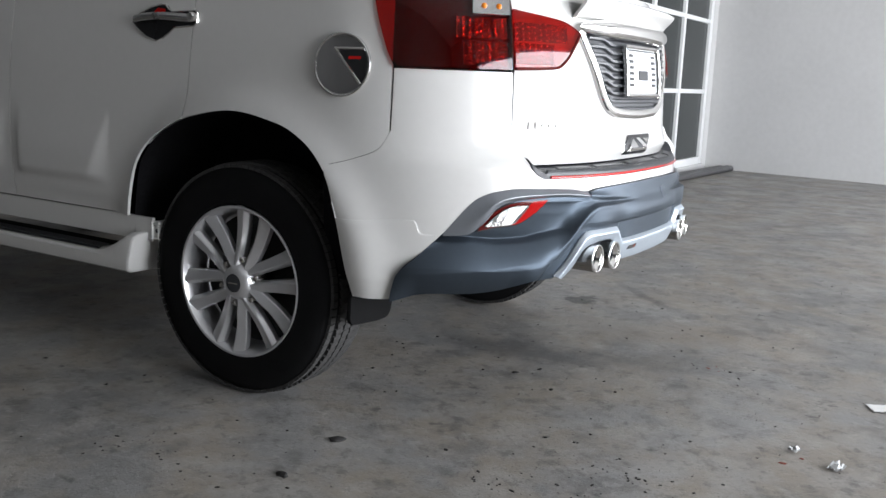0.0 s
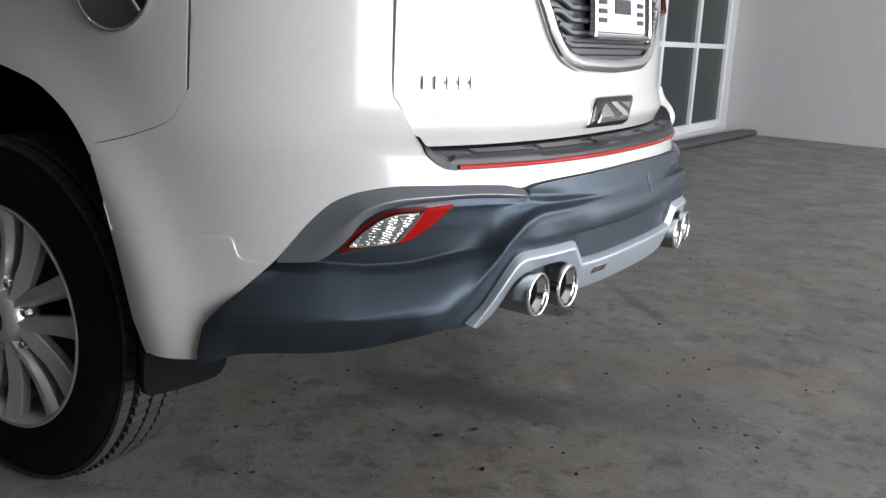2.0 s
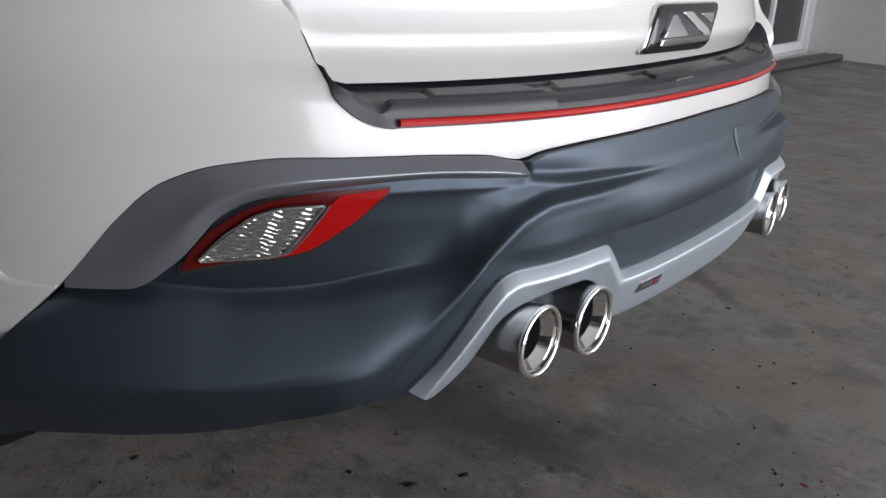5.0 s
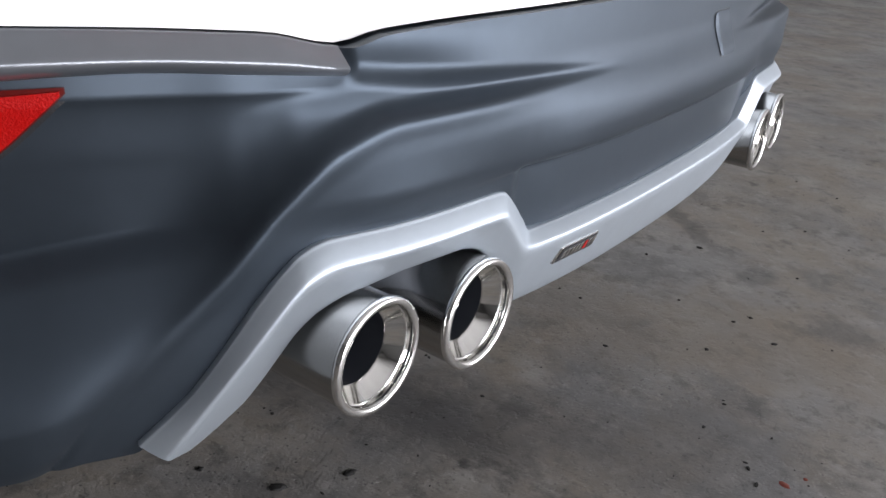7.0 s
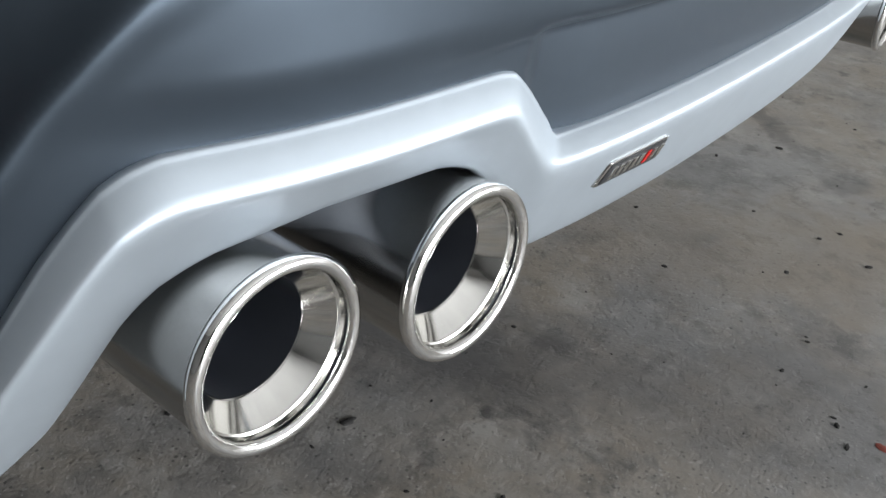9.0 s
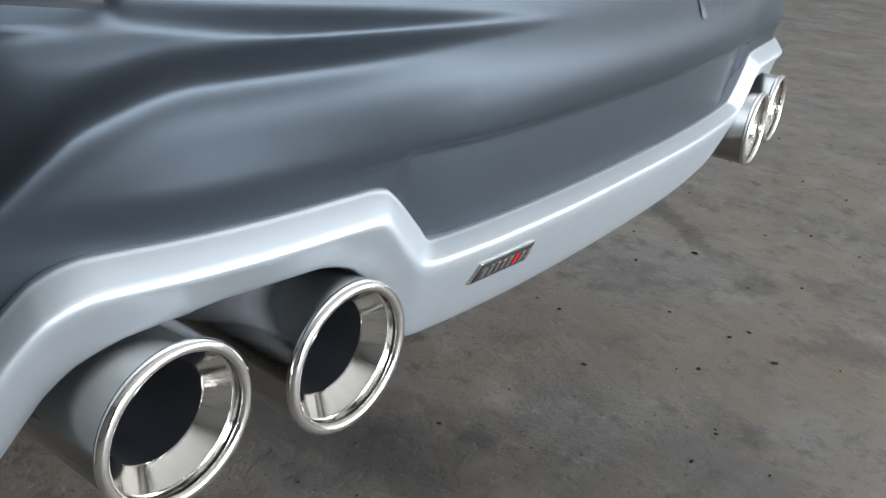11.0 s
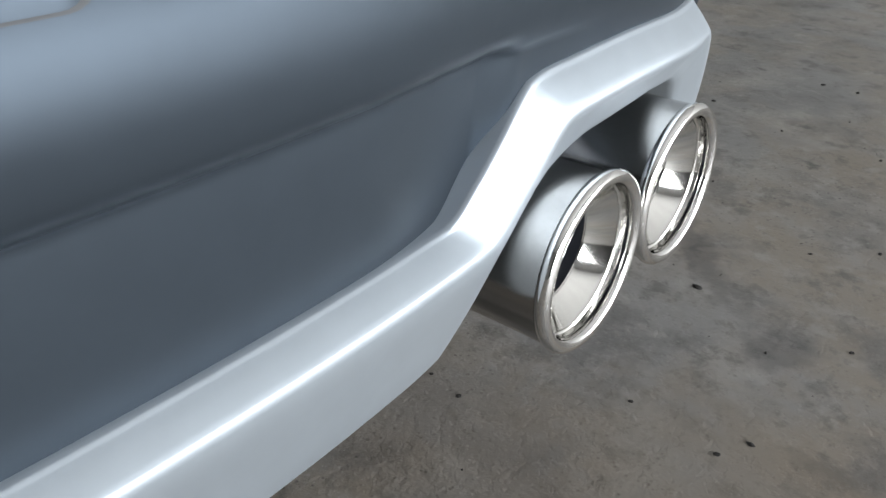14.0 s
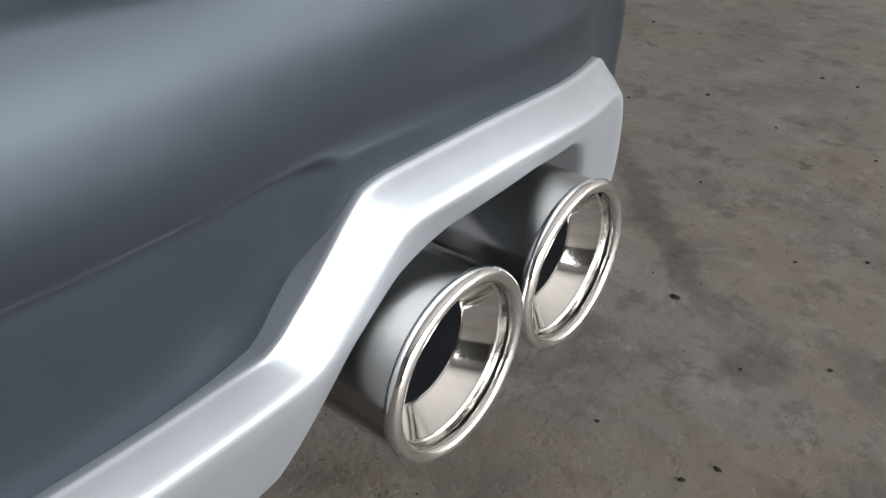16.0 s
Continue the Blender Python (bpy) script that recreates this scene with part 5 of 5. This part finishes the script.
    lathe(bm, [(0.016, 0.004), (0.016, 0.020), (0.012, 0.026), (0.0005, 0.027)], 24, m @ Matrix.Translation((0, 0.140, 0.014)))
    part("key_cap", bm, CHROME, cup, "round chrome key cap")
    # red reflection in the dark chrome cup, laid on as a coloured patch
    bm = bmesh.new()
    plate_on(bm, m, [(-0.052, 0.028), (-0.030, 0.044), (0.004, 0.042), (0.010, 0.027)], 0.004, 0.0062)
    part("cup_reflection", bm, RED, cup, "small red patch standing for a reflection in the cup")


flank(CAR)


# ---- tow eye cover and small plate on the diffuser ----
def kit_details(c):
    def corner(p):
        return 0.006 * (1 - math.sqrt(max(0.0, 1 - (max(0.0, abs(p + 0.0405) - 0.0090) / 0.0040) ** 2)))

    cover = panel("tow_eye_cover", across(-0.0533, -0.0277, 24), lambda p: 0.669 + corner(p), lambda p: 0.712 - corner(p), 10,
                  shell(KIT_AT, lambda p, z: kit_relief(p, z) + 0.0024 - 0.0012 * smooth(0.0095, 0.0128, abs(p + 0.0405)) - 0.0012 * smooth(0.018, 0.0215, abs(z - 0.6905))),
                  KIT, c, "grey tow eye cover", 0.008, 60, 0.0012)
    panel("cover_gap", across(-0.0539, -0.0271, 24), lambda p: 0.6682 + corner(-0.0405 + (p + 0.0405) * 0.93), lambda p: 0.7128 - corner(-0.0405 + (p + 0.0405) * 0.93), 8,
          shell(KIT_AT, lambda p, z: kit_relief(p, z) + 0.0003), CHARCOAL, cover, "dark gap round the cover", 0.006, 40, 0.0005)
    at = shell(KIT_AT, lambda p, z: 0.0100 + 0.0024 * (z - 0.5305) / 0.0135)
    pl = part("maker_plate", poly_plate(at, [(0.1085, 0.5298), (0.1042, 0.5446), (0.0682, 0.5446), (0.0702, 0.5294)], 0.0008, 0.006, 0.001), SATIN, c, "small dark plate with red and silver bars in a thin silver frame")
    part("plate_field", poly_plate(at, [(0.1068, 0.5310), (0.1032, 0.5434), (0.0692, 0.5434), (0.0710, 0.5306)], 0.0016, 0.004, 0.0008), BLACK, pl, "black field")
    for k in range(8):
        a = 0.1030 - k * 0.0041
        mat = RED if k == 5 else CONE
        part("plate_bar", poly_plate(at, [(a, 0.5335), (a - 0.0014, 0.5412), (a - 0.0038, 0.5412), (a - 0.0024, 0.5335)], 0.0022, 0.002, 0.0004), mat, pl)


kit_details(CAR)


# ---- loose things on the floor ----
def pebble(name, x, y, size, mat, label, category, group, seed, flat=0.5):
    rng = random.Random(seed)
    bm = bmesh.new()
    bmesh.ops.create_icosphere(bm, subdivisions=2, radius=1.0)
    spin = rng.uniform(0, 6.28)
    long = rng.uniform(1.0, 1.9)
    for v in bm.verts:
        d = 1 + 0.45 * (noise.noise(v.co * 1.7 + Vector((seed * 3.1, 0, 0))))
        v.co = Vector((v.co.x * size * long * d, v.co.y * size * d, max(-0.25, v.co.z) * size * flat * d))
    low = min(v.co.z for v in bm.verts)
    bmesh.ops.translate(bm, verts=bm.verts, vec=(0, 0, -low))
    ob = part(name, bm, mat)
    ob.matrix_basis = Matrix.Translation((x, y, 0.0)) @ Matrix.Rotation(spin, 4, "Z")
    return tagged(ob, label, category, group)


BITS = [(0.483, -0.978, 0.016), (0.513, -1.246, 0.013), (0.177, -0.381, 0.008), (0.505, -0.148, 0.007), (0.615, -0.103, 0.011), (0.80, -0.19, 0.008), (0.99, -0.076, 0.008),
        (0.67, -0.013, 0.008), (0.775, -0.846, 0.007), (0.966, -0.59, 0.007), (0.739, 1.189, 0.008), (0.956, 0.914, 0.005), (0.935, 0.72, 0.005), (-0.813, -1.021, 0.007),
        (0.149, -1.04, 0.006)]
for i, (x, y, r) in enumerate(BITS):
    pebble("dirt_crumb", x, y, r if i < 2 else r * 0.72, DEBRIS, "small black crumb of dirt on the concrete", "debris", "crumbs on the floor", i + 1)


def grit():
    rng = random.Random(5)
    bm = bmesh.new()
    for k in range(520):
        x, y = rng.uniform(-0.6, 2.2), rng.uniform(-1.5, 2.4)
        r = 0.0010 + 0.0030 * rng.random() ** 3
        m = Matrix.Translation((x, y, r * 0.4)) @ Matrix.Rotation(rng.uniform(0, 6), 4, "Z") @ Matrix.Diagonal((r * rng.uniform(1, 2.2), r, r * 0.7, 1))
        bmesh.ops.create_icosphere(bm, subdivisions=1, radius=1.0, matrix=m)
    heaps = [(0.50, 0.18, 0.16, 18), (1.15, 0.40, 0.07, 8), (1.134, -0.823, 0.13, 34), (1.24, -0.68, 0.06, 16), (0.983, -0.956, 0.05, 9), (1.36, -0.658, 0.07, 10), (0.15, -1.325, 0.05, 9), (-0.015, -1.40, 0.06, 9),
             (0.294, -1.356, 0.05, 6)]
    for cx, cy, spread, count in heaps:
        for k in range(count):
            x, y = rng.gauss(cx, spread), rng.gauss(cy, spread)
            r = 0.0014 + 0.0030 * rng.random() ** 2
            m = Matrix.Translation((x, y, r * 0.25)) @ Matrix.Rotation(rng.uniform(0, 6), 4, "Z") @ Matrix.Diagonal((r * rng.uniform(1, 2.6), r, r * 0.45, 1))
            bmesh.ops.create_icosphere(bm, subdivisions=1, radius=1.0, matrix=m)
    tagged(part("grit", bm, DEBRIS), "fine dark grit strewn over the concrete", "grit", kind="stuff")


grit()


def scrap():
    bm = bmesh.new()
    bmesh.ops.create_grid(bm, x_segments=8, y_segments=6, size=0.5)
    for v in bm.verts:
        v.co = Vector((v.co.x * 0.11, v.co.y * 0.07, 0.004 + 0.008 * abs(noise.noise(v.co * 4))))
    r = bmesh.ops.extrude_face_region(bm, geom=bm.faces[:])
    bmesh.ops.translate(bm, verts=[v for v in r["geom"] if isinstance(v, bmesh.types.BMVert)], vec=(0, 0, 0.001))
    ob = part("paper_scrap", bm, PAPER)
    ob.matrix_basis = Matrix.Translation((1.80, 0.33, 0)) @ Matrix.Rotation(0.5, 4, "Z")
    tagged(ob, "crumpled white scrap of paper on the floor", "paper")


scrap()


def tubes():
    for k, (a, c, r) in enumerate([((-1.16, 5.6), (-0.98, 9.02), 0.034), ((-1.07, 6.0), (-0.92, 8.98), 0.034), ((-1.23, 6.1), (-1.07, 9.03), 0.03)]):
        a, c = Vector((*a, r)), Vector((*c, r))
        bm = bmesh.new()
        d = c - a
        lathe(bm, [(r * 0.8, 0), (r, 0), (r, d.length), (r * 0.8, d.length), (r * 0.8, 0)], 18, Matrix.Translation(a) @ Matrix.Rotation(math.atan2(d.y, d.x), 4, "Z"))
        tagged(part("steel_tube", bm, PIPE), "dull grey steel tube lying by the wall", "tube", "tubes by the window")


tubes()


for i, (x, y, r) in enumerate([(1.178, 0.404, 0.0055), (1.20, 0.44, 0.0035), (1.22, 0.39, 0.003), (1.60, -0.347, 0.008), (1.64, -0.28, 0.005)]):
    pebble("red_flake", x, y, r, RUST, "reddish brown flake on the concrete", "debris", "flakes on the floor", 40 + i, 0.22)


def wrapper(x, y, seed, size):
    rng = random.Random(seed)
    bm = bmesh.new()
    bmesh.ops.create_grid(bm, x_segments=10, y_segments=8, size=0.5)
    for v in bm.verts:
        n = noise.noise(v.co * 5 + Vector((seed, 0, 0)))
        v.co = Vector((v.co.x * size * (1 + 0.5 * n), v.co.y * size * 0.7 * (1 - 0.4 * n), 0.003 + 0.02 * abs(n)))
    r = bmesh.ops.extrude_face_region(bm, geom=bm.faces[:])
    bmesh.ops.translate(bm, verts=[v for v in r["geom"] if isinstance(v, bmesh.types.BMVert)], vec=(0, 0, 0.001))
    ob = part("plastic_scrap", bm, FOIL)
    ob.matrix_basis = Matrix.Translation((x, y, 0)) @ Matrix.Rotation(rng.uniform(0, 6), 4, "Z")
    tagged(ob, "crumpled scrap of clear plastic on the floor", "scrap", "plastic scraps on the floor")


wrapper(1.735, -0.294, 3, 0.055)
wrapper(1.61, -0.235, 8, 0.035)
